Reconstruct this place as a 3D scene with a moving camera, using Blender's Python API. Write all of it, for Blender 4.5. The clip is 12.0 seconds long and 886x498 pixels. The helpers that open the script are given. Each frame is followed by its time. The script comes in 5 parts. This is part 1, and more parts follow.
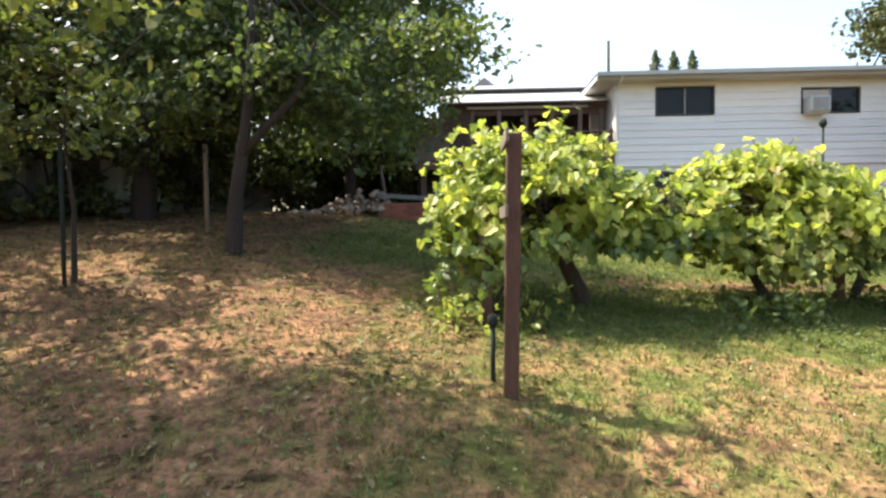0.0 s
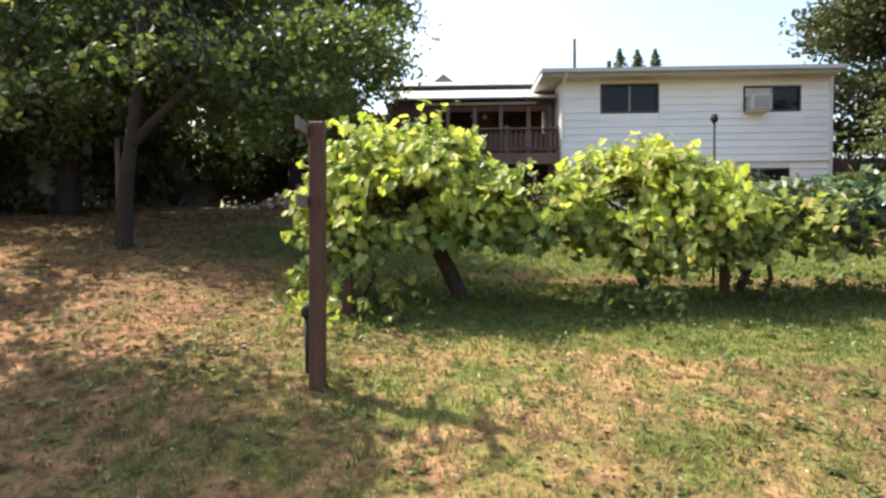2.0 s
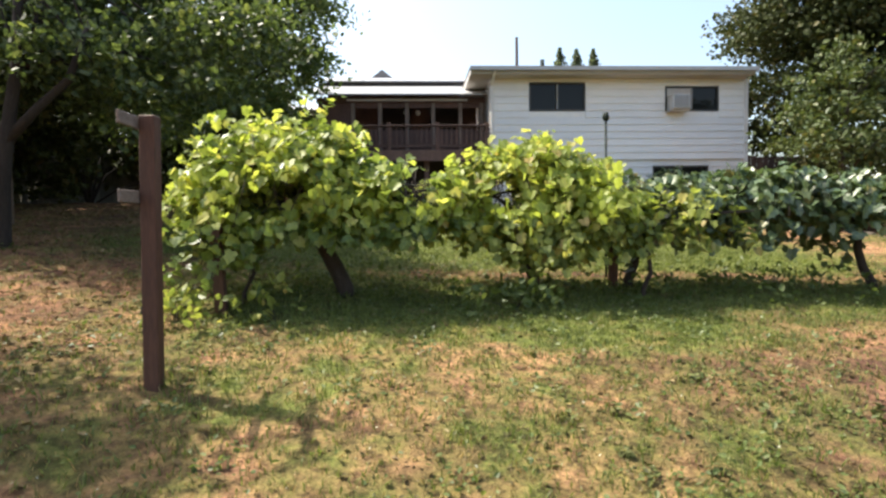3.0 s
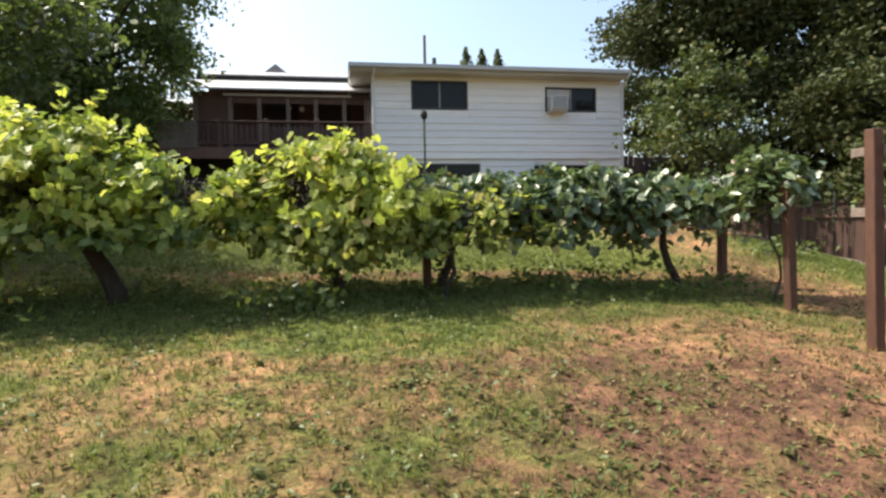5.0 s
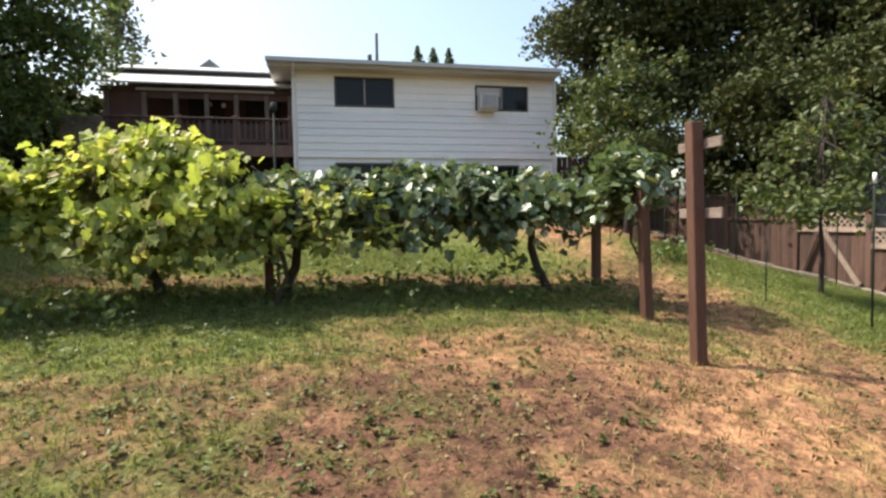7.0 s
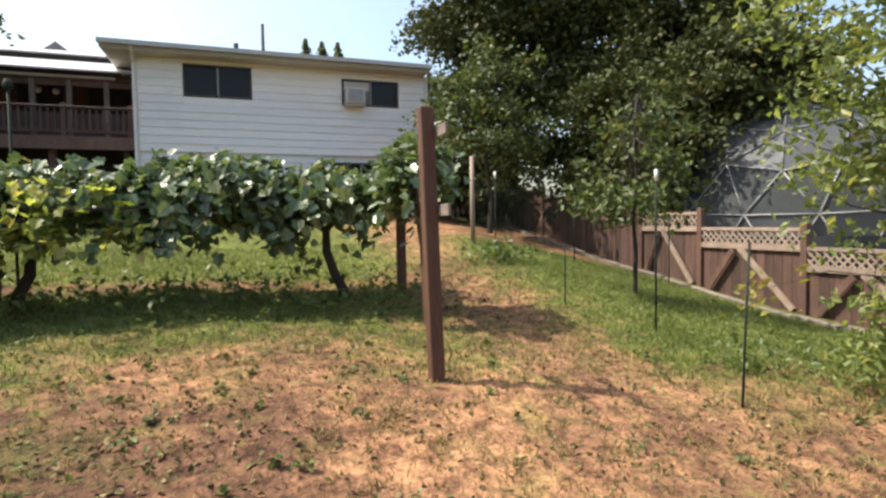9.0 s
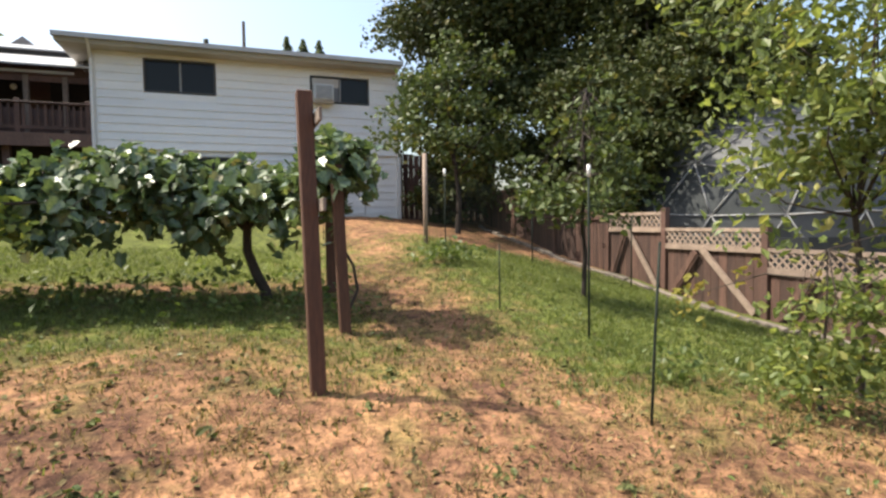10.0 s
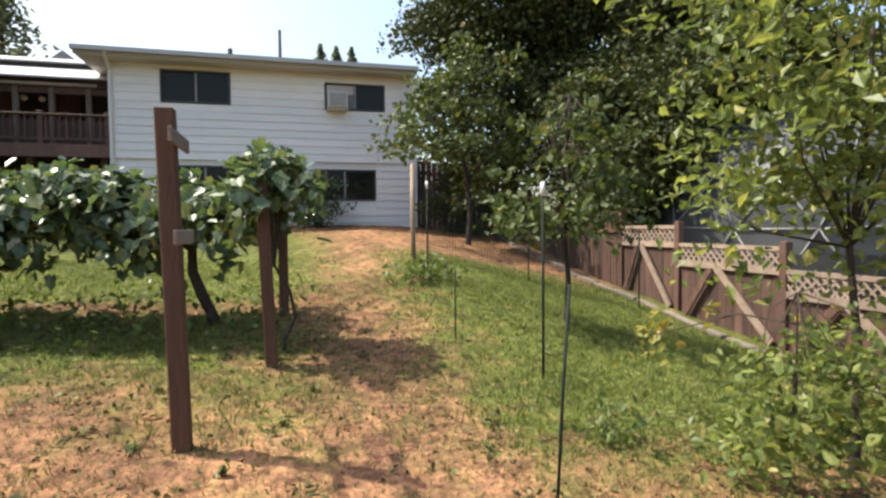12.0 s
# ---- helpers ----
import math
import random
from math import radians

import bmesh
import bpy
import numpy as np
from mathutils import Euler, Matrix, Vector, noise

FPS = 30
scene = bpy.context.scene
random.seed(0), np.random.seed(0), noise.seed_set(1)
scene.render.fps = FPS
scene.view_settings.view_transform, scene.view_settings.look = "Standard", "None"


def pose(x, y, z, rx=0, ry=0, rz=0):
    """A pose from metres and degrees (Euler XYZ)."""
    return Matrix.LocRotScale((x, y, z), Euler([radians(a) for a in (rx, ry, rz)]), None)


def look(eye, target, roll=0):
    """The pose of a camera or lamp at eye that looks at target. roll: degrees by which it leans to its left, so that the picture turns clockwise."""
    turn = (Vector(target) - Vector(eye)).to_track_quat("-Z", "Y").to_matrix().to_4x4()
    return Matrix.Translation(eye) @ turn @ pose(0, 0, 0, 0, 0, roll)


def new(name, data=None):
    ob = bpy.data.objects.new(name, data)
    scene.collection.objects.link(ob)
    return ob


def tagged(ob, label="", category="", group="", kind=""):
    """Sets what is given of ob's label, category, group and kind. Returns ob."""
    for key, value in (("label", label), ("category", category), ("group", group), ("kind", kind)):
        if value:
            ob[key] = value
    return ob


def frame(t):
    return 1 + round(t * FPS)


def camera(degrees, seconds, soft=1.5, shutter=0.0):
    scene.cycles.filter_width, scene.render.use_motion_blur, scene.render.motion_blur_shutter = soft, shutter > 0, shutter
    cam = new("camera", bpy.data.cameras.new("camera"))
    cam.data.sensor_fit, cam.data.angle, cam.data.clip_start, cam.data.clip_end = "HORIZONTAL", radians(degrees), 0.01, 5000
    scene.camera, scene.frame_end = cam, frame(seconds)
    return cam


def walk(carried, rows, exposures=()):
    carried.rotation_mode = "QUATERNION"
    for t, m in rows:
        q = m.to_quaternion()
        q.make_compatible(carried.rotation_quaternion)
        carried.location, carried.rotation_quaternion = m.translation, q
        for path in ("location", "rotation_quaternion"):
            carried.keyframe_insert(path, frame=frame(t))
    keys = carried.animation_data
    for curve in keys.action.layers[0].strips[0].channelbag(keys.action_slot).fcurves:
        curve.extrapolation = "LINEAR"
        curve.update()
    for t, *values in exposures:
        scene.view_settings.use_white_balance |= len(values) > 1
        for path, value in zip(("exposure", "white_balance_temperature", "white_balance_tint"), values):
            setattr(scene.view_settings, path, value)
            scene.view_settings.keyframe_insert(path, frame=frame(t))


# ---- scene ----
cam = camera(76.8, 12.0, 2.5)
PATH = [
    (0, (0.03, -0.085, 1.644), (-0.051, 1.912, 1.577), -0.7),
    (0.5, (0.284, -0.073, 1.607), (0.14, 1.921, 1.537), -0.6),
    (1, (0.584, -0.108, 1.602), (0.412, 1.883, 1.531), -0.7),
    (1.5, (0.856, -0.111, 1.586), (0.712, 1.882, 1.514), -0.6),
    (2, (1.136, -0.025, 1.583), (1.099, 1.974, 1.509), -0.6),
    (2.5, (1.495, -0.054, 1.569), (1.559, 1.943, 1.488), -0.8),
    (3, (1.849, -0.055, 1.568), (1.961, 1.939, 1.48), -0.8),
    (5, (3.289, -0.042, 1.563), (3.625, 1.928, 1.465), -1.1),
    (5.5, (3.699, 0.035, 1.539), (4.038, 2.004, 1.446), -0.9),
    (6, (4.059, 0.061, 1.53), (4.399, 2.029, 1.437), -0.8),
    (6.5, (4.416, 0.111, 1.532), (4.766, 2.078, 1.439), -1.0),
    (7, (4.78, 0.16, 1.529), (5.187, 2.116, 1.436), -0.9),
    (7.5, (5.105, 0.207, 1.51), (5.62, 2.137, 1.413), -0.9),
    (9.5, (6.628, 0.392, 1.48), (7.317, 2.267, 1.387), -0.9),
    (10, (6.98, 0.439, 1.457), (7.671, 2.314, 1.366), -0.8),
    (10.5, (7.297, 0.485, 1.458), (7.985, 2.36, 1.369), -0.9),
    (11, (7.602, 0.519, 1.513), (8.282, 2.397, 1.422), -0.9),
    (11.5, (7.811, 0.581, 1.55), (8.467, 2.469, 1.463), -0.7),
    (12, (7.965, 0.625, 1.606), (8.486, 2.555, 1.528), -0.6),
]
walk(cam, [(t, look(eye, target, roll)) for t, eye, target, roll in PATH],
     [(0, 1.5), (2, 1.32), (3, 1.1), (5.5, 0.9), (9.5, 0.91), (12, 0.95)])

# ---- world, sun ----
SUN_DIR = Vector((-0.9 * math.cos(radians(55)), 0.436 * math.cos(radians(55)), math.sin(radians(55)))).normalized()
world = bpy.data.worlds.new("sky")
scene.world = world
world.use_nodes = True
wn, wl = world.node_tree.nodes, world.node_tree.links
sky = wn.new("ShaderNodeTexSky")
sky.sky_type, sky.sun_disc = "NISHITA", False
sky.sun_elevation, sky.sun_rotation = radians(55), math.atan2(SUN_DIR.x, SUN_DIR.y)
sky.air_density, sky.dust_density, sky.ozone_density = 1.2, 4.0, 1.0
wn["Background"].inputs["Strength"].default_value = 0.165
wl.new(sky.outputs[0], wn["Background"].inputs["Color"])
sun_data = bpy.data.lights.new("sun", "SUN")
sun_data.energy, sun_data.angle, sun_data.color = 4.6, radians(0.6), (1.0, 0.93, 0.8)
sun = new("sun", sun_data)
sun.matrix_world = look(SUN_DIR * 60, (0, 0, 0))


# ---- materials ----
def nodes_of(name):
    m = bpy.data.materials.new(name)
    m.use_nodes = True
    n, l = m.node_tree.nodes, m.node_tree.links
    return m, n, l, n["Principled BSDF"]


def ramp(n, l, src, stops):
    r = n.new("ShaderNodeValToRGB")
    while len(r.color_ramp.elements) < len(stops):
        r.color_ramp.elements.new(0.5)
    for e, (p, c) in zip(r.color_ramp.elements, stops):
        e.position, e.color = p, (*c, 1)
    l.new(src, r.inputs[0])
    return r.outputs[0]


def noise_of(n, l, scale, detail=4, stretch=None, rough=0.6):
    t = n.new("ShaderNodeTexNoise")
    t.inputs["Scale"].default_value, t.inputs["Detail"].default_value, t.inputs["Roughness"].default_value = scale, detail, rough
    c = n.new("ShaderNodeTexCoord")
    if stretch:
        mp = n.new("ShaderNodeMapping")
        mp.inputs["Scale"].default_value = stretch
        l.new(c.outputs["Object"], mp.inputs[0])
        l.new(mp.outputs[0], t.inputs["Vector"])
    else:
        l.new(c.outputs["Object"], t.inputs["Vector"])
    return t.outputs["Fac"]


def mixed(n, l, fac, a, b, blend="MIX"):
    m = n.new("ShaderNodeMix")
    m.data_type, m.blend_type = "RGBA", blend
    for i, v in ((0, fac), (6, a), (7, b)):
        if isinstance(v, (int, float)):
            m.inputs[i].default_value = v
        elif isinstance(v, tuple):
            m.inputs[i].default_value = (*v, 1)
        else:
            l.new(v, m.inputs[i])
    return m.outputs[2]


def bump(n, l, bsdf, src, strength=0.3, dist=0.01):
    b = n.new("ShaderNodeBump")
    b.inputs["Strength"].default_value, b.inputs["Distance"].default_value = strength, dist
    l.new(src, b.inputs["Height"])
    l.new(b.outputs[0], bsdf.inputs["Normal"])


def surface(name, dark, light, scale=6, rough=0.8, stretch=None, fine=60, relief=0.3, metal=0.0, random_by=None, spread=0.25):
    """A two-scale mottled surface; random_by 'object' or 'island' varies its brightness piece by piece."""
    m, n, l, b = nodes_of(name)
    big = noise_of(n, l, scale, 5, stretch)
    small = noise_of(n, l, fine, 3, stretch)
    col = ramp(n, l, big, [(0.3, dark), (0.7, light)])
    col = mixed(n, l, 0.35, col, ramp(n, l, small, [(0.3, tuple(c * 0.55 for c in dark)), (0.7, tuple(min(1, c * 1.25) for c in light))]))
    if random_by:
        if random_by == "object":
            r = n.new("ShaderNodeObjectInfo").outputs["Random"]
        else:
            r = n.new("ShaderNodeNewGeometry").outputs["Random Per Island"]
        lo, hi = 1 - spread, 1 + spread
        col = mixed(n, l, 1.0, col, ramp(n, l, r, [(0, (lo, lo, lo)), (1, (hi, hi * 0.98, hi * 0.95))]), "MULTIPLY")
    l.new(col, b.inputs["Base Color"])
    b.inputs["Roughness"].default_value, b.inputs["Metallic"].default_value = rough, metal
    bump(n, l, b, small, relief, 0.006)
    return m


def leaf_material(name, stops, translucent=0.45, rough=0.45, random_by="island", gloss=0.35):
    """Leaves: coloured one by one, let light through, slightly glossy."""
    m, n, l, b = nodes_of(name)
    if random_by == "object":
        r = n.new("ShaderNodeObjectInfo").outputs["Random"]
    else:
        r = n.new("ShaderNodeNewGeometry").outputs["Random Per Island"]
    col = ramp(n, l, r, stops)
    col = mixed(n, l, 0.25, col, ramp(n, l, noise_of(n, l, 40, 3), [(0.35, (0.02, 0.03, 0.01)), (0.65, (0.3, 0.36, 0.1))]))
    l.new(col, b.inputs["Base Color"])
    b.inputs["Roughness"].default_value = rough
    b.inputs["Specular IOR Level"].default_value = gloss
    tr = n.new("ShaderNodeBsdfTranslucent")
    l.new(mixed(n, l, 1.0, col, (1.28, 1.28, 0.8), "MULTIPLY"), tr.inputs["Color"])
    mx = n.new("ShaderNodeMixShader")
    mx.inputs[0].default_value = translucent
    l.new(b.outputs[0], mx.inputs[1])
    l.new(tr.outputs[0], mx.inputs[2])
    l.new(mx.outputs[0], n["Material Output"].inputs["Surface"])
    return m


M_SIDING = surface("white_siding", (0.7, 0.695, 0.685), (0.81, 0.805, 0.795), 1.2, 0.55, (1, 1, 6), 30, 0.1, random_by="object", spread=0.05)
M_TRIM = surface("painted_trim", (0.62, 0.6, 0.57), (0.74, 0.72, 0.69), 3, 0.5, None, 50, 0.1)
M_SOFFIT = surface("soffit_paint", (0.46, 0.42, 0.38), (0.56, 0.52, 0.47), 3, 0.7)
M_GUTTER = surface("gutter_metal", (0.33, 0.33, 0.32), (0.46, 0.46, 0.45), 4, 0.4, (1, 8, 8), 40, 0.1)
M_SHINGLE = surface("roof_shingle", (0.2, 0.19, 0.18), (0.34, 0.32, 0.3), 5, 0.9, None, 90, 0.6)
M_METALROOF = surface("sheet_roof", (0.36, 0.36, 0.36), (0.52, 0.52, 0.52), 2, 0.45, (1, 6, 1), 40, 0.1)
M_ROOFGAP = surface("shaded_roof_gap", (0.02, 0.018, 0.016), (0.05, 0.045, 0.04), 6, 0.7)
M_PORCHPOST = surface("faded_porch_post", (0.1, 0.075, 0.06), (0.19, 0.15, 0.12), 3, 0.75, (1, 1, 0.3), 45, 0.4, random_by="object", spread=0.2)
M_REDWOOD = surface("red_stained_wood", (0.05, 0.027, 0.02), (0.118, 0.061, 0.046), 3, 0.7, (1, 1, 0.3), 45, 0.4, random_by="object", spread=0.3)
M_DECKWOOD = surface("deck_wood", (0.075, 0.043, 0.034), (0.15, 0.088, 0.065), 3, 0.75, (1, 1, 0.4), 45, 0.4, random_by="object", spread=0.25)
M_POST = surface("rusty_brown_post", (0.046, 0.019, 0.01), (0.108, 0.046, 0.024), 7, 0.75, (1, 1, 0.15), 70, 0.7)
M_FENCE = surface("weathered_fence_board", (0.023, 0.0115, 0.0085), (0.115, 0.062, 0.045), 2.6, 0.85, (1, 4, 0.45), 40, 0.5, random_by="object", spread=0.35)
M_LATTICE = surface("sunbleached_lattice", (0.16, 0.115, 0.09), (0.3, 0.23, 0.18), 8, 0.8, None, 70, 0.4, random_by="object", spread=0.2)
M_ARM = surface("weathered_cross_arm", (0.1, 0.075, 0.06), (0.22, 0.175, 0.14), 8, 0.85, (1, 0.3, 1), 70, 0.5)
M_TARP = surface("faded_tarp", (0.2, 0.24, 0.2), (0.34, 0.38, 0.32), 2, 0.6, None, 40, 0.2)
M_GREYBOARD = surface("grey_weathered_board", (0.1, 0.1, 0.09), (0.21, 0.21, 0.19), 3, 0.9, (1, 1, 0.12), 40, 0.4, random_by="object", spread=0.25)
M_BARK = surface("tree_bark", (0.015, 0.011, 0.0085), (0.045, 0.033, 0.025), 9, 0.95, (1, 1, 0.25), 60, 1.0)
M_VINEBARK = surface("vine_bark", (0.022, 0.016, 0.012), (0.062, 0.046, 0.034), 12, 0.95, (1, 1, 0.3), 80, 1.0)
M_STONE = surface("field_stone", (0.12, 0.09, 0.07), (0.38, 0.3, 0.235), 7, 0.9, None, 60, 0.5, random_by="object", spread=0.4)
M_KERB = surface("concrete_kerb", (0.085, 0.068, 0.052), (0.2, 0.17, 0.14), 5, 0.9, None, 70, 0.5, random_by="object", spread=0.12)
M_BRICK = surface("red_brick", (0.22, 0.07, 0.045), (0.36, 0.13, 0.085), 9, 0.9, None, 70, 0.5, random_by="object", spread=0.25)
M_STEEL = surface("dark_steel", (0.012, 0.016, 0.013), (0.03, 0.038, 0.03), 12, 0.85, None, 80, 0.2)
M_STEEL.node_tree.nodes["Principled BSDF"].inputs["Specular IOR Level"].default_value = 0.15
M_GALV = surface("galvanised_wire", (0.25, 0.25, 0.24), (0.4, 0.4, 0.38), 12, 0.5, None, 80, 0.2, metal=0.6)
M_WHITEPLASTIC = surface("white_plastic", (0.62, 0.62, 0.6), (0.75, 0.75, 0.73), 6, 0.5, None, 60, 0.1)
M_ACBODY = surface("aged_appliance_paint", (0.42, 0.42, 0.41), (0.58, 0.58, 0.56), 5, 0.5, None, 60, 0.1)
M_FRAME = surface("dull_frame_paint", (0.2, 0.2, 0.2), (0.32, 0.32, 0.31), 6, 0.6, None, 60, 0.1)
M_DARKGRILLE = surface("grey_grille", (0.12, 0.12, 0.12), (0.2, 0.2, 0.2), 9, 0.5)
M_BEIGE = surface("beige_wall", (0.34, 0.28, 0.22), (0.44, 0.37, 0.3), 2, 0.8, None, 40, 0.2)
# Near-black colour for unlit rooms and the shade below the deck.
M_INTERIOR = surface("unlit_interior", (0.025, 0.02, 0.018), (0.05, 0.042, 0.036), 2, 0.9)
# Near-black for the dome's riser wall and its unlit open bays.
M_BAYRISER = surface("unlit_bay_and_riser", (0.02, 0.024, 0.024), (0.045, 0.05, 0.05), 3, 0.9)
M_DARKFRAME = surface("bronze_window_frame", (0.03, 0.028, 0.026), (0.06, 0.056, 0.05), 6, 0.5)


def film_material():
    """Milky greenhouse sheeting that lets diffuse light through."""
    m, n, l, b = nodes_of("greenhouse_film")
    col = ramp(n, l, noise_of(n, l, 1.5, 4), [(0.3, (0.09, 0.096, 0.098)), (0.7, (0.14, 0.147, 0.148))])
    l.new(col, b.inputs["Base Color"])
    b.inputs["Roughness"].default_value = 0.4
    tr = n.new("ShaderNodeBsdfTranslucent")
    l.new(col, tr.inputs["Color"])
    mx = n.new("ShaderNodeMixShader")
    mx.inputs[0].default_value = 0.4
    l.new(b.outputs[0], mx.inputs[1])
    l.new(tr.outputs[0], mx.inputs[2])
    l.new(mx.outputs[0], n["Material Output"].inputs["Surface"])
    return m


M_FILM = film_material()


def glass_material():
    m, n, l, b = nodes_of("window_glass")
    b.inputs["Base Color"].default_value = (0.012, 0.013, 0.014, 1)
    b.inputs["Roughness"].default_value = 0.03
    b.inputs["Specular IOR Level"].default_value = 0.2
    return m


M_GLASS = glass_material()
VINE_STOPS = [(0.0, (0.1, 0.138, 0.034)), (0.35, (0.225, 0.272, 0.062)), (0.75, (0.38, 0.41, 0.1)), (0.92, (0.53, 0.5, 0.14)), (1.0, (0.5, 0.36, 0.14))]
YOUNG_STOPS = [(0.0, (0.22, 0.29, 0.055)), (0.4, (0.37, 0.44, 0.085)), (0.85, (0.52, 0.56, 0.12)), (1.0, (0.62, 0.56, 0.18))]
M_VINE = leaf_material("grape_leaf", VINE_STOPS, 0.52, 0.42, gloss=0.35)
GREEN_STOPS = [(0.0, (0.06, 0.105, 0.028)), (0.4, (0.145, 0.212, 0.052)), (0.8, (0.265, 0.34, 0.086)), (0.95, (0.38, 0.41, 0.12)), (1.0, (0.4, 0.32, 0.12))]
M_VINEGREEN = leaf_material("mature_grape_leaf", GREEN_STOPS, 0.42, 0.4, gloss=0.42)
M_VINEGREEN_PIECE = leaf_material("mature_grape_leaf_single", GREEN_STOPS, 0.42, 0.4, "object", 0.42)
M_YOUNGVINE = leaf_material("young_grape_leaf", YOUNG_STOPS, 0.55, 0.45, gloss=0.35)
M_VINE_PIECE = leaf_material("grape_leaf_single", VINE_STOPS, 0.52, 0.42, "object", 0.35)
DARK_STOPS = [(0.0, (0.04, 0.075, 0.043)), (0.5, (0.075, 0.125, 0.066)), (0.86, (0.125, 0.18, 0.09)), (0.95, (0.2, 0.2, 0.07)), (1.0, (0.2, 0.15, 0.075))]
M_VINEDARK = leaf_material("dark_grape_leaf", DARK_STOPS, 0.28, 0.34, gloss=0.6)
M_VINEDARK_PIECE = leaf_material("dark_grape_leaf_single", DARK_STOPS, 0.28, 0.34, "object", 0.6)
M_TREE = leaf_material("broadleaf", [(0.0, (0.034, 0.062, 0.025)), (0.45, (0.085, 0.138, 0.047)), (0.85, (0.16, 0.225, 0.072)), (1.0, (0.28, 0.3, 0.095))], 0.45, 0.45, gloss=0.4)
# Darker copy of broadleaf, with the garden tree's shade in the colour.
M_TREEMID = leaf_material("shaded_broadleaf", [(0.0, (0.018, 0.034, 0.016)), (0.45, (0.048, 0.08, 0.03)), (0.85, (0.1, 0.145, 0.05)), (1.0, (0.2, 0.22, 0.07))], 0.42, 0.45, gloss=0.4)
# Near-black broadleaf: deep crown shade is put into the colour, plus browning tips.
M_TREEDARK = leaf_material("deep_shade_broadleaf", [(0.0, (0.007, 0.012, 0.006)), (0.5, (0.0125, 0.019, 0.008)), (0.86, (0.027, 0.033, 0.012)), (1.0, (0.085, 0.055, 0.02))], 0.14, 0.55, gloss=0.2)
M_APPLE = leaf_material("apple_leaf", [(0.0, (0.02, 0.036, 0.013)), (0.5, (0.041, 0.066, 0.022)), (0.88, (0.08, 0.105, 0.034)), (1.0, (0.16, 0.135, 0.045))], 0.26, 0.5, gloss=0.3)
M_LIGHTLEAF = leaf_material("light_leaf", [(0.0, (0.07, 0.105, 0.03)), (0.5, (0.15, 0.195, 0.055)), (0.9, (0.28, 0.31, 0.095)), (1.0, (0.4, 0.35, 0.12))], 0.45)
M_YELLOWLEAF = leaf_material("yellowing_leaf", [(0.0, (0.13, 0.14, 0.03)), (0.5, (0.27, 0.23, 0.05)), (0.85, (0.36, 0.26, 0.07)), (1.0, (0.24, 0.12, 0.045))], 0.4)
# Needle colour is lightened to hold the haze of distance.
M_CONIFER = leaf_material("hazed_conifer_needles", [(0.0, (0.06, 0.085, 0.065)), (1.0, (0.14, 0.165, 0.12))], 0.4)
M_GRASS = leaf_material("green_grass", [(0.0, (0.072, 0.098, 0.024)), (0.5, (0.118, 0.15, 0.036)), (1.0, (0.195, 0.212, 0.066))], 0.38)
M_STRAW = leaf_material("dry_grass", [(0.0, (0.075, 0.05, 0.026)), (0.35, (0.22, 0.138, 0.065)), (0.7, (0.32, 0.196, 0.096)), (1.0, (0.46, 0.31, 0.165))], 0.25, 0.7, gloss=0.15)
M_WEED = leaf_material("weed_leaf", [(0.0, (0.045, 0.075, 0.02)), (0.6, (0.08, 0.12, 0.03)), (1.0, (0.14, 0.17, 0.05))], 0.4)
M_ROSETTE = leaf_material("rosette_leaf", [(0.0, (0.042, 0.04, 0.017)), (0.5, (0.075, 0.08, 0.028)), (0.85, (0.12, 0.125, 0.048)), (1.0, (0.17, 0.13, 0.06))], 0.25, 0.6, gloss=0.2)
M_DEADLEAF = leaf_material("dead_leaf", [(0.0, (0.03, 0.019, 0.012)), (0.5, (0.075, 0.045, 0.027)), (0.85, (0.16, 0.1, 0.06)), (1.0, (0.32, 0.22, 0.13))], 0.1, 0.8, gloss=0.15)
M_PETAL = leaf_material("pale_petal", [(0.0, (0.34, 0.31, 0.2)), (1.0, (0.58, 0.55, 0.42))], 0.2)
M_LITTER = leaf_material("fallen_leaf", [(0.0, (0.09, 0.055, 0.03)), (0.5, (0.2, 0.12, 0.06)), (0.85, (0.3, 0.2, 0.11)), (1.0, (0.36, 0.27, 0.16))], 0.1, 0.8, gloss=0.15)


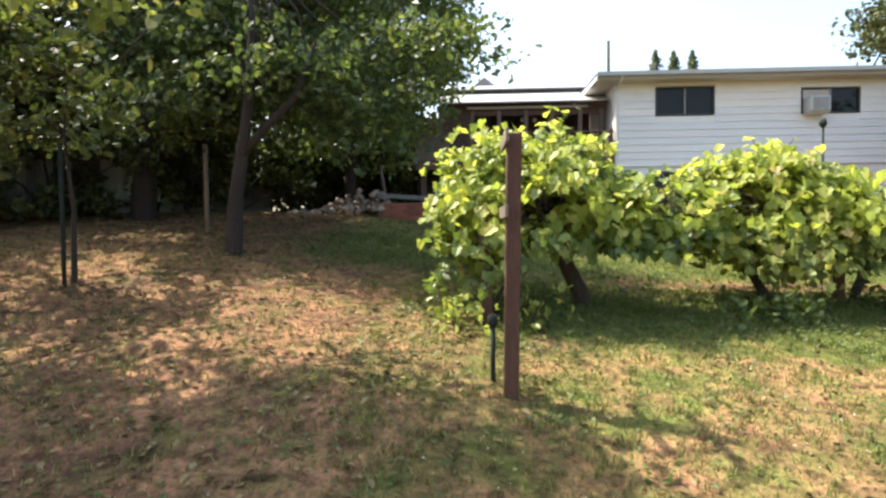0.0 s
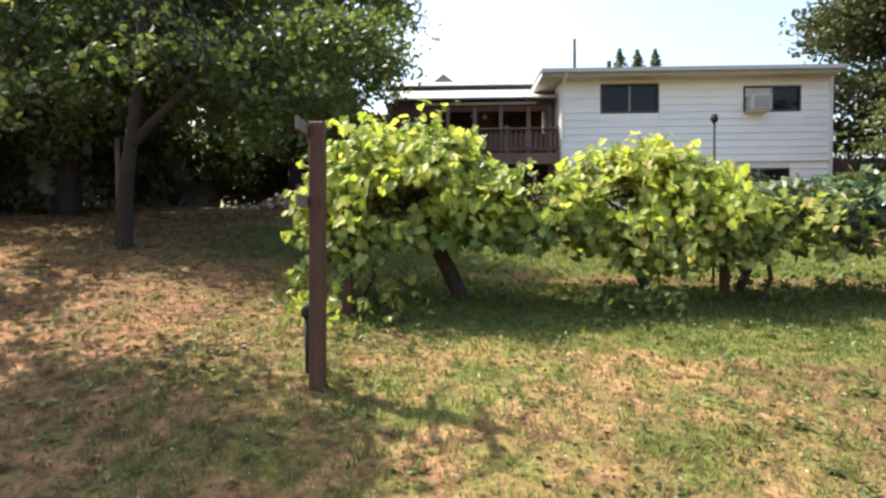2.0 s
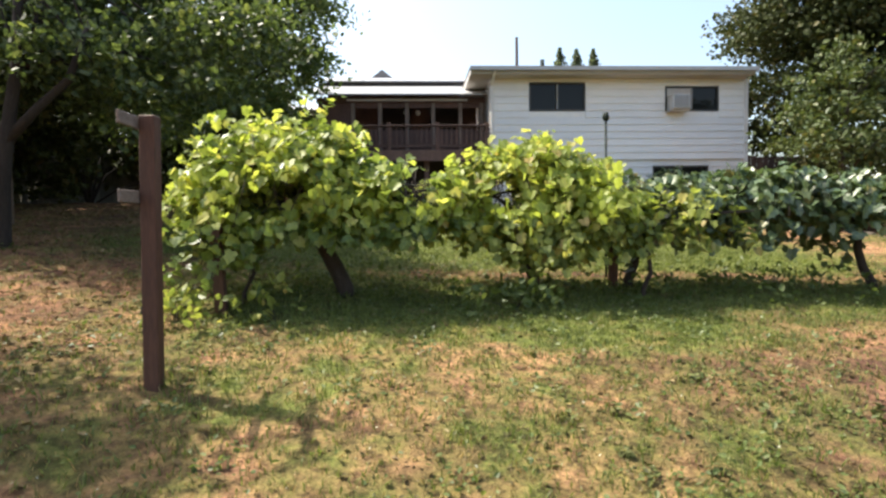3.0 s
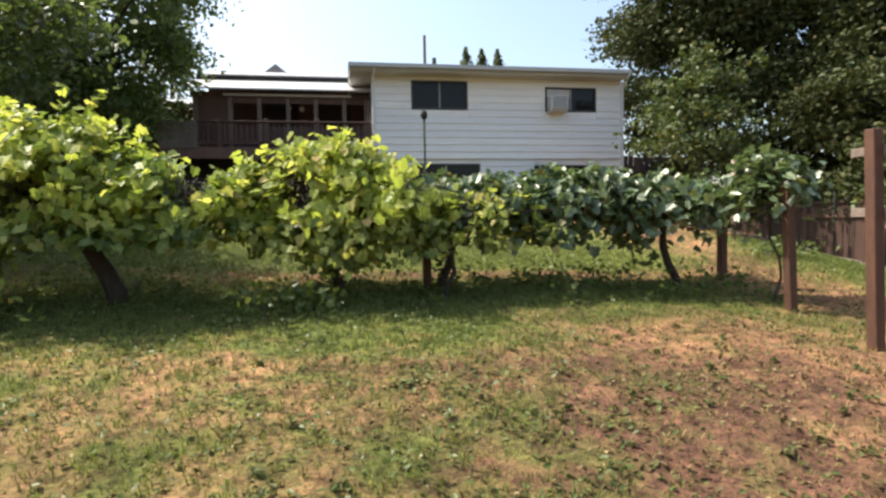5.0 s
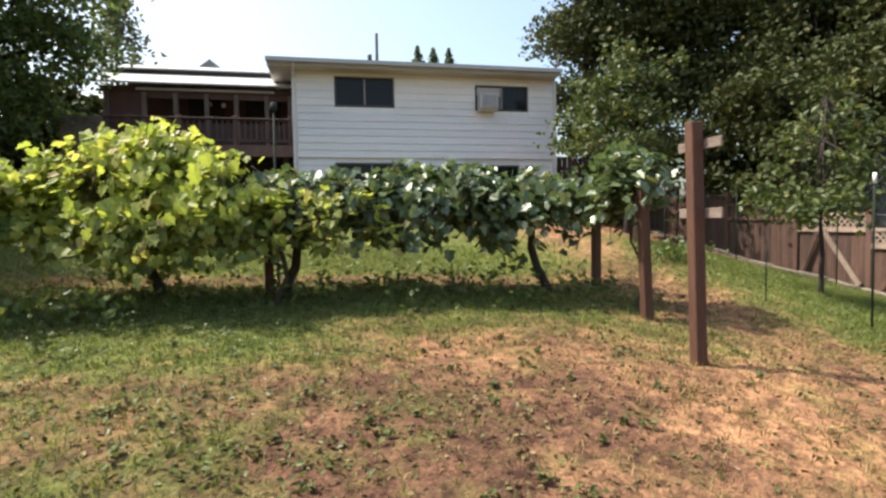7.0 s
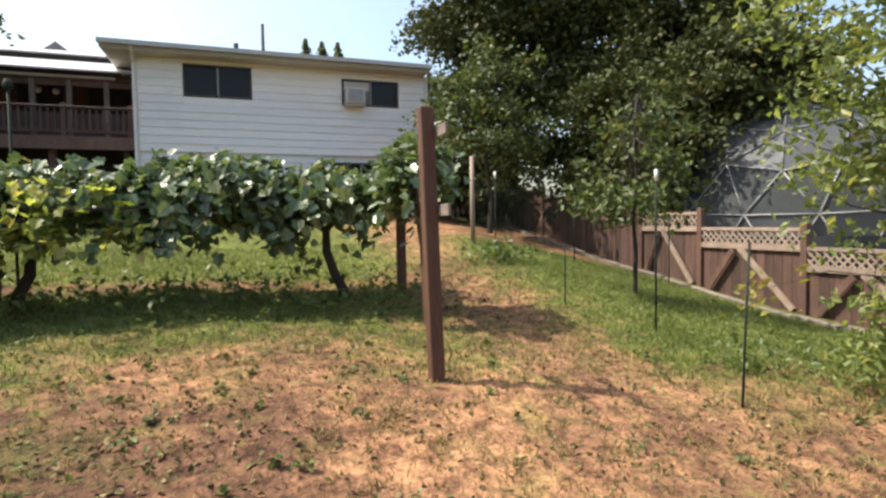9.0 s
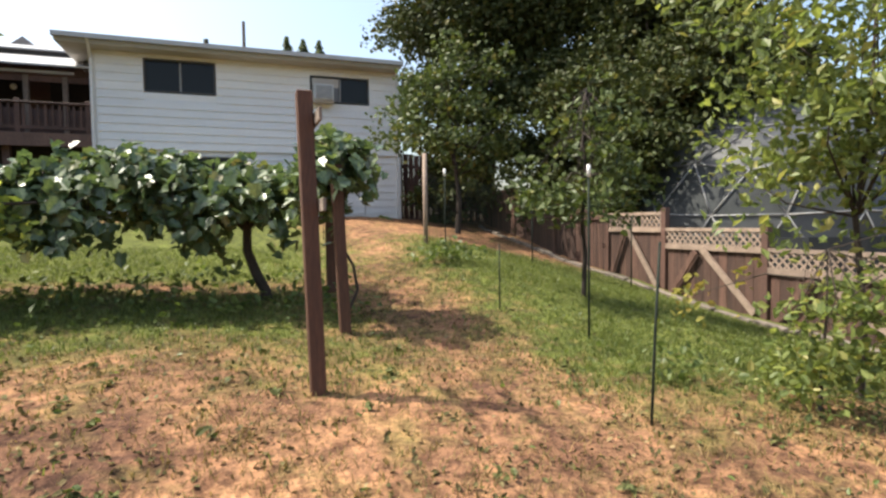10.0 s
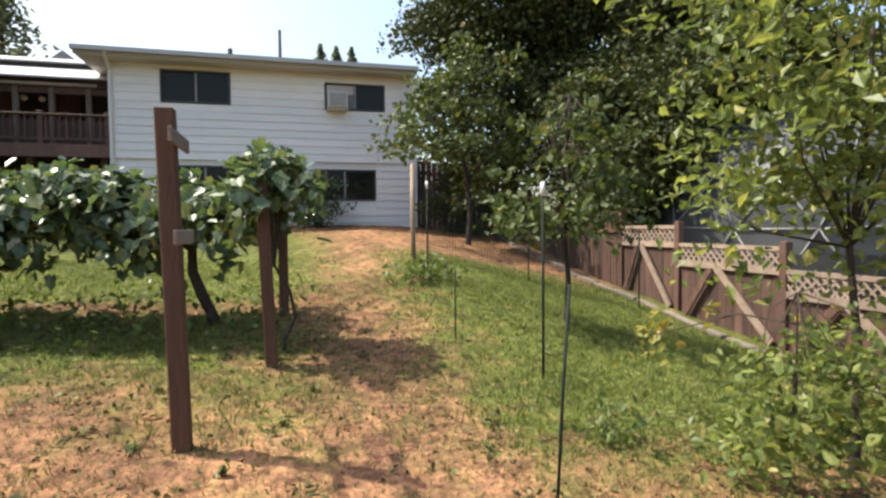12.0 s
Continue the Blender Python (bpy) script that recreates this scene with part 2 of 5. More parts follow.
def ground_material():
    """Earth, straw and grass, laid by the sheet's 'green' and 'bare' values and broken up by noise."""
    m, n, l, b = nodes_of("yard_ground")
    at = n.new("ShaderNodeAttribute")
    at.attribute_name = "cover"
    sep = n.new("ShaderNodeSeparateColor")
    l.new(at.outputs["Color"], sep.inputs[0])
    mid, fine, big = noise_of(n, l, 3.5, 6), noise_of(n, l, 38, 5), noise_of(n, l, 0.8, 4)
    earth = mixed(n, l, fine, (0.066, 0.034, 0.024), (0.225, 0.12, 0.079))
    straw = mixed(n, l, fine, (0.24, 0.124, 0.066), (0.52, 0.298, 0.172))
    green = mixed(n, l, fine, (0.055, 0.074, 0.018), (0.185, 0.215, 0.055))

    def cut(value, by, lo, hi):
        a = n.new("ShaderNodeMath")
        a.operation = "ADD"
        l.new(value, a.inputs[0])
        s = n.new("ShaderNodeMath")
        s.operation = "MULTIPLY_ADD"
        l.new(by, s.inputs[0])
        s.inputs[1].default_value, s.inputs[2].default_value = 2.6, -1.3
        l.new(s.outputs[0], a.inputs[1])
        r = n.new("ShaderNodeMapRange")
        r.inputs["From Min"].default_value, r.inputs["From Max"].default_value = lo, hi
        l.new(a.outputs[0], r.inputs[0])
        return r.outputs[0]
    col = mixed(n, l, cut(sep.outputs[1], noise_of(n, l, 1.7, 7, None, 0.68), 0.15, 0.8), straw, earth)
    col = mixed(n, l, cut(sep.outputs[0], mid, 0.05, 1.05), col, green)
    col = mixed(n, l, 0.9, col, ramp(n, l, noise_of(n, l, 9, 5), [(0.36, (0.4, 0.37, 0.37)), (0.5, (0.93, 0.92, 0.9)), (0.64, (1.25, 1.22, 1.15))]), "MULTIPLY")
    col = mixed(n, l, 0.55, col, ramp(n, l, noise_of(n, l, 26, 6, None, 0.7), [(0.4, (0.4, 0.4, 0.42)), (0.5, (0.98, 0.97, 0.95)), (0.64, (1.3, 1.27, 1.2))]), "MULTIPLY")
    col = mixed(n, l, 0.65, col, ramp(n, l, big, [(0.3, (0.5, 0.48, 0.45)), (0.7, (1.25, 1.2, 1.1))]), "MULTIPLY")
    l.new(col, b.inputs["Base Color"])
    b.inputs["Roughness"].default_value = 0.95
    b.inputs["Specular IOR Level"].default_value = 0.165
    bump(n, l, b, fine, 0.9, 0.03)
    return m


M_GROUND = ground_material()


# ---- building helpers ----
def thing(name, label, category, at=(0, 0, 0), turn=0.0, group="", kind=""):
    ob = new(name)
    ob.empty_display_size = 0.1
    ob.matrix_world = pose(*at, 0, 0, turn)
    return tagged(ob, label, category, group, kind)


def part(name, bm, material, parent=None, label=""):
    """One mesh object from a bmesh or mesh, given in its parent's space."""
    if isinstance(bm, bmesh.types.BMesh):
        me = bpy.data.meshes.new(name)
        bm.to_mesh(me)
        bm.free()
    else:
        me = bm
    if material and not me.materials:
        me.materials.append(material)
    ob = new(name, me)
    ob.parent = parent
    if label:
        ob["label"] = label
    return ob


def box(bm, x0, x1, y0, y1, z0, z1, m=None):
    vs = [bm.verts.new((x, y, z)) for x in (x0, x1) for y in (y0, y1) for z in (z0, z1)]
    if m is not None:
        for v in vs:
            v.co = m @ v.co
    for f in ((0, 1, 3, 2), (4, 6, 7, 5), (0, 4, 5, 1), (2, 3, 7, 6), (0, 2, 6, 4), (1, 5, 7, 3)):
        bm.faces.new([vs[i] for i in f])
    return bm


def bevelled(bm, width):
    bmesh.ops.recalc_face_normals(bm, faces=bm.faces[:])
    bmesh.ops.bevel(bm, geom=bm.edges[:], offset=width, segments=1, affect="EDGES", profile=0.5)
    return bm


def boxed(x0, x1, y0, y1, z0, z1, bevel=0.0):
    bm = box(bmesh.new(), x0, x1, y0, y1, z0, z1)
    return bevelled(bm, bevel) if bevel else bm


def beam(bm, a, b, w, h):
    """A bar of section w by h from a to b."""
    a, b = Vector(a), Vector(b)
    q = (b - a).to_track_quat("Y", "Z").to_matrix().to_4x4()
    return box(bm, -w / 2, w / 2, 0, (b - a).length, -h / 2, h / 2, Matrix.Translation(a) @ q)


def tube(bm, points, radii, sides=8):
    """A tapered round limb along points, closed at both ends."""
    pts = [Vector(p) for p in points]
    rings = []
    for i, p in enumerate(pts):
        d = (pts[min(i + 1, len(pts) - 1)] - pts[max(i - 1, 0)]).normalized()
        u = d.orthogonal().normalized()
        if rings:
            u = (last - d * last.dot(d)).normalized()
        last = u
        v = d.cross(u)
        rings.append([bm.verts.new(p + (u * math.cos(a) + v * math.sin(a)) * radii[i] * (1 + 0.12 * math.sin(3 * a + i)))
                      for a in (2 * math.pi * k / sides for k in range(sides))])
    for r, s in zip(rings, rings[1:]):
        for k in range(sides):
            f = bm.faces.new((r[k], r[(k + 1) % sides], s[(k + 1) % sides], s[k]))
            f.smooth = True
    bm.faces.new(rings[0][::-1])
    bm.faces.new(rings[-1])
    return bm


LEAF_SHAPES = {
    # half outlines as (along, across, lift): mirrored across the midrib
    "grape": ([(0, 0.0), (1.0, 0.0)], [(-0.12, 0.22), (0.1, 0.52), (0.38, 0.36), (0.58, 0.46), (0.78, 0.18)]),
    "broad": ([(0, 0.0), (1.0, 0.0)], [(0.25, 0.3), (0.65, 0.27)]),
    "small": ([(0, 0.0), (1.0, 0.0)], [(0.45, 0.28)]),
}


def leaf_template(shape, fold=0.25):
    (base, tip), side = LEAF_SHAPES[shape]
    v = [(0, base[0] - 0.5, 0), (0, tip[0] - 0.5, -0.12)]
    k = len(side)
    v += [(s, a - 0.5, abs(s) * fold - 0.25 * a * a * 0.4) for a, s in side]
    v += [(-s, a - 0.5, abs(s) * fold - 0.25 * a * a * 0.4) for a, s in side]
    return np.array(v), [[0, *range(2, 2 + k), 1], [0, 1, *range(1 + 2 * k, 1 + k, -1)]]


def leaf_frames(rng, n, tilt):
    """Random turns; tilt 0: leaves lie flat, 1: any way."""
    nz = rng.normal(size=(n, 3)) * tilt + np.array((0, 0, 1.0)) * (1.15 - tilt)
    nz /= np.linalg.norm(nz, axis=1)[:, None] + 1e-9
    a = rng.normal(size=(n, 3))
    y = np.cross(nz, a)
    y /= np.linalg.norm(y, axis=1)[:, None] + 1e-9
    x = np.cross(y, nz)
    return np.stack((x, y, nz), axis=2)


def hung_frames(rng, facing, loose):
    """Turns for leaves that face outwards and hang with their tips down, loosely."""
    n = len(facing)
    nz = facing + rng.normal(size=(n, 3)) * loose
    nz /= np.linalg.norm(nz, axis=1)[:, None] + 1e-9
    d = np.array((0, 0, -1.0)) + rng.normal(size=(n, 3)) * 0.45
    y = d - nz * np.sum(d * nz, axis=1)[:, None]
    y /= np.linalg.norm(y, axis=1)[:, None] + 1e-9
    return np.stack((np.cross(y, nz), y, nz), axis=2)


def leaves(name, centres, size, shape, material, parent=None, tilt=0.6, seed=1, spread=0.35, label="", kind="", facing=None):
    """Many leaves in one mesh."""
    rng = np.random.default_rng(seed)
    c = np.asarray(centres, float)
    t, faces = leaf_template(shape)
    s = size * (1 + spread * rng.uniform(-1, 1, len(c)))
    turns = leaf_frames(rng, len(c), tilt) if facing is None else hung_frames(rng, facing, tilt)
    v = np.einsum("nij,kj->nki", turns, t) * s[:, None, None] + c[:, None, :]
    f = (np.arange(len(c))[:, None, None] * len(t) + np.array(faces)[None]).reshape(-1, len(faces[0]))
    me = bpy.data.meshes.new(name)
    me.from_pydata(v.reshape(-1, 3).tolist(), [], f.tolist())
    ob = part(name, me, material, parent, label)
    if kind:
        ob["kind"] = kind
    return ob


def column(t, knots):
    return np.interp(t, [k[0] for k in knots], [k[1] for k in knots])


# height of the yard along seven lines that run towards the house
LAND = [
    (-9.0, [(-6, -0.7), (0, 0.15), (6, 1.5), (12, 2.2), (20, 2.5)]),
    (-2.7, [(-6, -0.9), (0, 0.0), (6.4, 1.41), (12.9, 2.06), (20, 2.3)]),
    (0.3, [(-6, -0.9), (0, 0.0), (3.3, 0.65), (6.2, 1.0), (12, 1.7), (20, 2.0)]),
    (4.2, [(-6, -0.9), (0, 0.0), (3.5, 0.56), (6.3, 0.84), (12, 1.5), (20, 1.85)]),
    (7.5, [(-6, -0.9), (0, -0.03), (3.7, 0.5), (5.0, 0.57), (6.2, 0.74), (15, 1.7), (20, 1.8)]),
    (9.7, [(-6, -0.9), (0, -0.1), (2.9, 0.33), (4.4, 0.46), (8.3, 1.25), (15, 1.7), (20, 1.8)]),
    (13.2, [(-6, -0.9), (0, -0.3), (4.7, 0.06), (7.2, 0.26), (9, 0.5), (10.7, 0.75), (15, 1.5), (20, 1.7)]),
    (30.0, [(-6, -1.2), (0, -0.6), (7, 0.1), (15, 1.0), (20, 1.4)]),
]


def land_raw(x, y):
    cols = np.stack([column(y, k) for _, k in LAND])
    xs = np.array([c[0] for c in LAND])
    xc = np.clip(x, xs[0], xs[-1])
    i = np.clip(np.searchsorted(xs, xc) - 1, 0, len(xs) - 2)
    f = (xc - xs[i]) / (xs[i + 1] - xs[i])
    j = np.arange(len(xc))
    return cols[i, j] * (1 - f) + cols[i + 1, j] * f


def land(x, y):
    """Height of the ground, softened over about half a metre."""
    x, y = np.atleast_1d(np.asarray(x, float)), np.atleast_1d(np.asarray(y, float))
    z = sum(land_raw(x + dx, y + dy) for dx in (-0.45, 0, 0.45) for dy in (-0.45, 0, 0.45)) / 9
    return z + 0.012 * np.sin(2.3 * x + 1.1 * y) + 0.012 * np.sin(1.7 * y - 2.9 * x + 1)


def ground_at(x, y):
    return float(land(x, y)[0])


def bell(v, lo, hi, soft):
    return 1 / (1 + np.exp(np.clip(-(v - lo) / soft, -50, 50))) / (1 + np.exp(np.clip((v - hi) / soft, -50, 50)))


def cover(x, y):
    """How green and how bare the yard is: lawn by the fence and behind the vines, green under the vines, earth in the worn middle."""
    wob = 0.35 * np.sin(1.3 * x + 0.7 * y) + 0.25 * np.sin(2.1 * y - 0.9 * x + 2)
    green = 0.08 + 0.12 * (x < 0.5)
    green = np.maximum(green, 0.62 * bell(x, -0.9, 3.6, 0.35) * bell(y + wob, 2.3, 5.0, 0.3))
    green = np.maximum(green, 1.05 * bell(x, -0.6, 8.0, 0.3) * bell(y + 0.4 * wob, 4.6, 7.0, 0.25))
    green = np.maximum(green, 1.15 * bell(x, -0.3, 5.2, 0.3) * bell(y + 0.3 * wob, 3.95, 6.6, 0.2))
    green = np.maximum(green, 1.4 * bell(y, 6.8, 13.5, 0.4) * bell(x, -2.1, 8.3, 0.35))
    green = np.maximum(green, 1.35 * bell(x + 0.04 * (y - 3) + 0.35 * wob, 9.25, 14.5, 0.3) * bell(y, 3.1, 9.0, 0.35))
    green = np.maximum(green, 0.72 * bell(x + wob, 0.4, 5.0, 0.5) * bell(y, -1, 3.9, 0.5))
    green = np.maximum(green, 0.86 * bell(x + wob, 2.5, 4.5, 0.35) * bell(y + wob, -1, 2.9, 0.4))
    green = np.maximum(green, 0.95 * bell(x, 0.2, 1.8, 0.2) * bell(y + 0.3 * wob, 2.8, 3.9, 0.15))
    green = np.maximum(green, 0.75 * bell(x + 0.5 * wob, 6.6, 8.3, 0.25) * bell(y + 0.5 * wob, 3.7, 6.0, 0.3))
    green = green * (1 - 0.85 * bell(y + 0.2 * wob, 6.55, 6.95, 0.06) * bell(x, 2.4, 7.2, 0.3))
    green = np.maximum(green, 0.6 * (np.abs(x) > 16))
    bare = 0.38 + 0 * x
    bare = np.maximum(bare, 0.95 * bell(x + wob, 3.1, 6.7, 0.4) * bell(y, -1, 4.0, 0.4))
    bare = np.maximum(bare, 0.4 * bell(x + 0.3 * wob, 6.6, 9.6, 0.3) * bell(y, -1, 8, 0.6))
    bare = np.maximum(bare, 0.52 * bell(x + wob, -12, 0.6, 0.5))
    bare = np.maximum(bare, 1.0 * bell(y + 0.2 * wob, 6.5, 7.0, 0.08) * bell(x, 2.4, 7.2, 0.3))
    bare = np.maximum(bare, 0.3 * bell(x, 8, 11.5, 0.4) * bell(y, 8, 15, 0.5))
    return np.clip(green, 0, 1.6), np.clip(bare, 0, 1)


# ---- ground ----
def build_ground():
    xs = np.concatenate((-np.geomspace(900, 13, 26), np.arange(-12, 18.01, 0.14), np.geomspace(19, 900, 26)))
    ys = np.concatenate((-np.geomspace(900, 5, 24), np.arange(-4, 17.01, 0.14), np.geomspace(18, 900, 26)))
    gx, gy = np.meshgrid(xs, ys)
    x, y = gx.ravel(), gy.ravel()
    near = (np.abs(x - 3) < 14) & (y > -3) & (y < 16)
    z = land(x, y) + near * 0.009 * np.random.default_rng(3).normal(size=x.size)
    v = np.stack((x, y, z), 1)
    nx, ny = len(xs), len(ys)
    i = (np.arange(ny - 1)[:, None] * nx + np.arange(nx - 1)[None]).ravel()
    f = np.stack((i, i + 1, i + nx + 1, i + nx), 1)
    me = bpy.data.meshes.new("ground")
    me.from_pydata(v.tolist(), [], f.tolist())
    g, b = cover(x, y)
    a = me.attributes.new("cover", "FLOAT_COLOR", "POINT")
    a.data.foreach_set("color", np.stack((g, b, 0 * g, 1 + 0 * g), 1).astype(np.float32).ravel())
    me.shade_smooth()
    return tagged(part("ground", me, M_GROUND), "sloping yard of dry straw, bare earth and patchy grass", "ground", kind="structure")


build_ground()


# ---- house ----
WALL = 15.02


def window(parent, x0, x1, z0, z1, y, split=0.5):
    """A sliding window in the wall: frame, two panes in sashes, one behind the other."""
    # Near-black board behind the panes stands in for the unlit room.
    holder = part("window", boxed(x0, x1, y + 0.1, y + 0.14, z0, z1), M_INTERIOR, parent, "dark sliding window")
    fr = bmesh.new()
    w = 0.03
    box(fr, x0 - w, x0, y - 0.02, y + 0.1, z0 - w, z1 + w)
    box(fr, x1, x1 + w, y - 0.02, y + 0.1, z0 - w, z1 + w)
    box(fr, x0, x1, y - 0.02, y + 0.1, z1, z1 + w)
    box(fr, x0, x1, y - 0.03, y + 0.1, z0 - w, z0)
    part("window_frame", fr, M_DARKFRAME, holder)
    xm = x0 + (x1 - x0) * split
    part("mullion", boxed(xm - 0.02, xm + 0.02, y - 0.005, y + 0.08, z0, z1), M_FRAME, holder)
    part("pane", boxed(x0, xm - 0.025, y + 0.05, y + 0.056, z0, z1), M_GLASS, holder)
    part("pane", boxed(xm + 0.025, x1, y + 0.03, y + 0.036, z0, z1), M_GLASS, holder)
    return holder


def siding(wall, x0, x1, z0, z1, y, openings, step=0.19):
    """Lapped boards, each tilted out at its foot, cut round the openings."""
    z = z0
    while z < z1 - 0.02:
        top = min(z + step, z1)
        spans = [(x0, x1)]
        for a, b, c, d in openings:
            if c < top - 0.01 and d > z + 0.01:
                spans = [s for p, q in spans for s in ((p, min(q, a)), (max(p, b), q)) if s[1] - s[0] > 0.02]
        for p, q in spans:
            bm = bmesh.new()
            vs = [bm.verts.new(v) for v in ((p, y - 0.030, z), (q, y - 0.030, z), (q, y - 0.008, top + 0.012), (p, y - 0.008, top + 0.012),
                                            (p, y, z), (q, y, z), (q, y, top + 0.012), (p, y, top + 0.012))]
            for f in ((0, 1, 2, 3), (5, 4, 7, 6), (1, 0, 4, 5), (3, 2, 6, 7), (0, 3, 7, 4), (2, 1, 5, 6)):
                bm.faces.new([vs[i] for i in f])
            part("siding_board", bm, M_SIDING, wall)
        z = top


def build_house():
    house = thing("house", "white lap-sided two-storey house with a low roof", "house", (0, 0, 0))
    x0, x1, back, eave = 4.05, 11.12, 23.0, 5.42
    ups = [(5.07, 6.62, 4.58, 5.36), (8.82, 10.34, 4.57, 5.26)]
    lows = [(8.5, 10.09, 2.3, 3.1), (5.05, 6.95, 2.3, 3.14)]

    def front(z0, z1, y, openings):
        zs = sorted({z0, z1, *[v for o in openings for v in o[2:]]})
        for a, b in zip(zs, zs[1:]):
            xs = [x0]
            for o in sorted(openings):
                if o[2] <= a and o[3] >= b:
                    xs += [o[0], o[1]]
            xs.append(x1)
            for p, q in zip(xs[::2], xs[1::2]):
                part("wall_panel", boxed(p, q, y, y + 0.16, a, b), M_SIDING, house)
    front(3.32, 5.45, WALL, ups)
    front(1.2, 3.32, WALL + 0.04, lows)
    part("wall_panel", boxed(x0, x0 + 0.16, WALL + 0.2, back, 1.2, 5.45), M_SIDING, house)
    part("wall_panel", boxed(x1 - 0.16, x1, WALL + 0.2, back, 1.2, 5.45), M_SIDING, house)
    part("wall_panel", boxed(x0, x1, back, back + 0.16, 1.2, 5.45), M_SIDING, house)
    wall = house
    siding(wall, x0, x1, 3.27, 5.44, WALL, ups)
    siding(wall, x0, x1, 1.55, 3.27, WALL + 0.04, lows)
    part("corner_board", boxed(x0 - 0.04, x0 + 0.06, WALL - 0.045, WALL + 0.04, 1.4, 5.45, 0.004), M_TRIM, house)
    part("corner_board", boxed(x1 - 0.06, x1 + 0.04, WALL - 0.045, WALL + 0.04, 1.4, 5.45, 0.004), M_TRIM, house)
    for o in ups:
        window(house, o[0] + 0.05, o[1] - 0.05, o[2] + 0.05, o[3] - 0.05, WALL)
    for o in lows:
        window(house, o[0] + 0.05, o[1] - 0.05, o[2] + 0.05, o[3] - 0.05, WALL + 0.04)
    part("foundation", boxed(x0 + 0.02, x1 - 0.02, WALL + 0.06, back, 0.8, 1.55), M_KERB, house)
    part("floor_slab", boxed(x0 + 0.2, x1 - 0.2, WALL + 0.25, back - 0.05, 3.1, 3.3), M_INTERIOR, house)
    # soffit, gutter and hipped roof
    l, r, f = x0 - 0.6, x1 - 0.02, WALL - 0.5
    part("soffit", boxed(l + 0.04, r - 0.04, f + 0.04, back + 0.5, 5.45, 5.48), M_SOFFIT, house)
    part("fascia", boxed(l, r, f + 0.02, f + 0.045, 5.47, 5.62, 0.004), M_GUTTER, house)
    part("fascia", boxed(l, l + 0.03, f + 0.05, back + 0.5, 5.47, 5.62, 0.004), M_TRIM, house)
    g = bmesh.new()
    box(g, l - 0.02, r + 0.02, f - 0.1, f + 0.015, 5.53, 5.545)
    box(g, l - 0.02, r + 0.02, f - 0.105, f - 0.095, 5.53, 5.63)
    part("gutter", g, M_GUTTER, house)
    d = bmesh.new()
    beam(d, (x0 + 0.03, f - 0.05, 5.54), (x0 + 0.0, WALL - 0.09, 5.25), 0.06, 0.06)
    beam(d, (x0 + 0.0, WALL - 0.09, 5.26), (x0 + 0.0, WALL - 0.09, 2.0), 0.06, 0.06)
    part("downspout", d, M_TRIM, house)
    bm = bmesh.new()
    a = [bm.verts.new(p) for p in ((l - 0.03, f - 0.03, 5.6), (r + 0.03, f - 0.03, 5.6), (r + 0.03, back + 0.5, 5.6), (l - 0.03, back + 0.5, 5.6),
                                   (l + 3.6, 19.0, 6.75), (r - 3.0, 19.0, 6.75))]
    for q in ((0, 1, 5, 4), (1, 2, 5), (2, 3, 4, 5), (3, 0, 4), (3, 2, 1, 0)):
        bm.faces.new([a[i] for i in q])
    part("roof", bm, M_SHINGLE, house)
    part("roof_vent", tube(bmesh.new(), [(6.3, 18.6, 6.5), (6.3, 18.6, 7.0)], [0.07, 0.07]), M_STEEL, house)
    return house


build_house()


def build_air_conditioner():
    ac = thing("air_conditioner", "white window air conditioner box below a window", "air conditioner", (9.12, WALL - 0.02, 4.58))
    part("body", boxed(-0.24, 0.24, -0.36, 0.1, 0.0, 0.38, 0.012), M_ACBODY, ac)
    part("grille", boxed(-0.2, 0.2, -0.37, -0.362, 0.04, 0.34), M_DARKGRILLE, ac)
    for k in range(7):
        part("slat", boxed(-0.2, 0.2, -0.378, -0.371, 0.06 + k * 0.04, 0.075 + k * 0.04), M_ACBODY, ac)
    # Shelf added under the unit, its darker colour standing for the shade there.
    part("shelf", boxed(-0.26, 0.26, -0.3, -0.012, -0.05, -0.004, 0.006), M_SOFFIT, ac, "added support shelf, darker for the shade below the unit")
    part("filler_panel", boxed(-0.24, 0.42, 0.0, 0.04, 0.386, 0.61, 0.004), M_SOFFIT, ac, "beige filler panel above the unit")
    part("side_curtain", boxed(0.245, 0.42, 0.01, 0.03, 0.03, 0.38), M_DARKGRILLE, ac, "grey pleated side curtain")


build_air_conditioner()


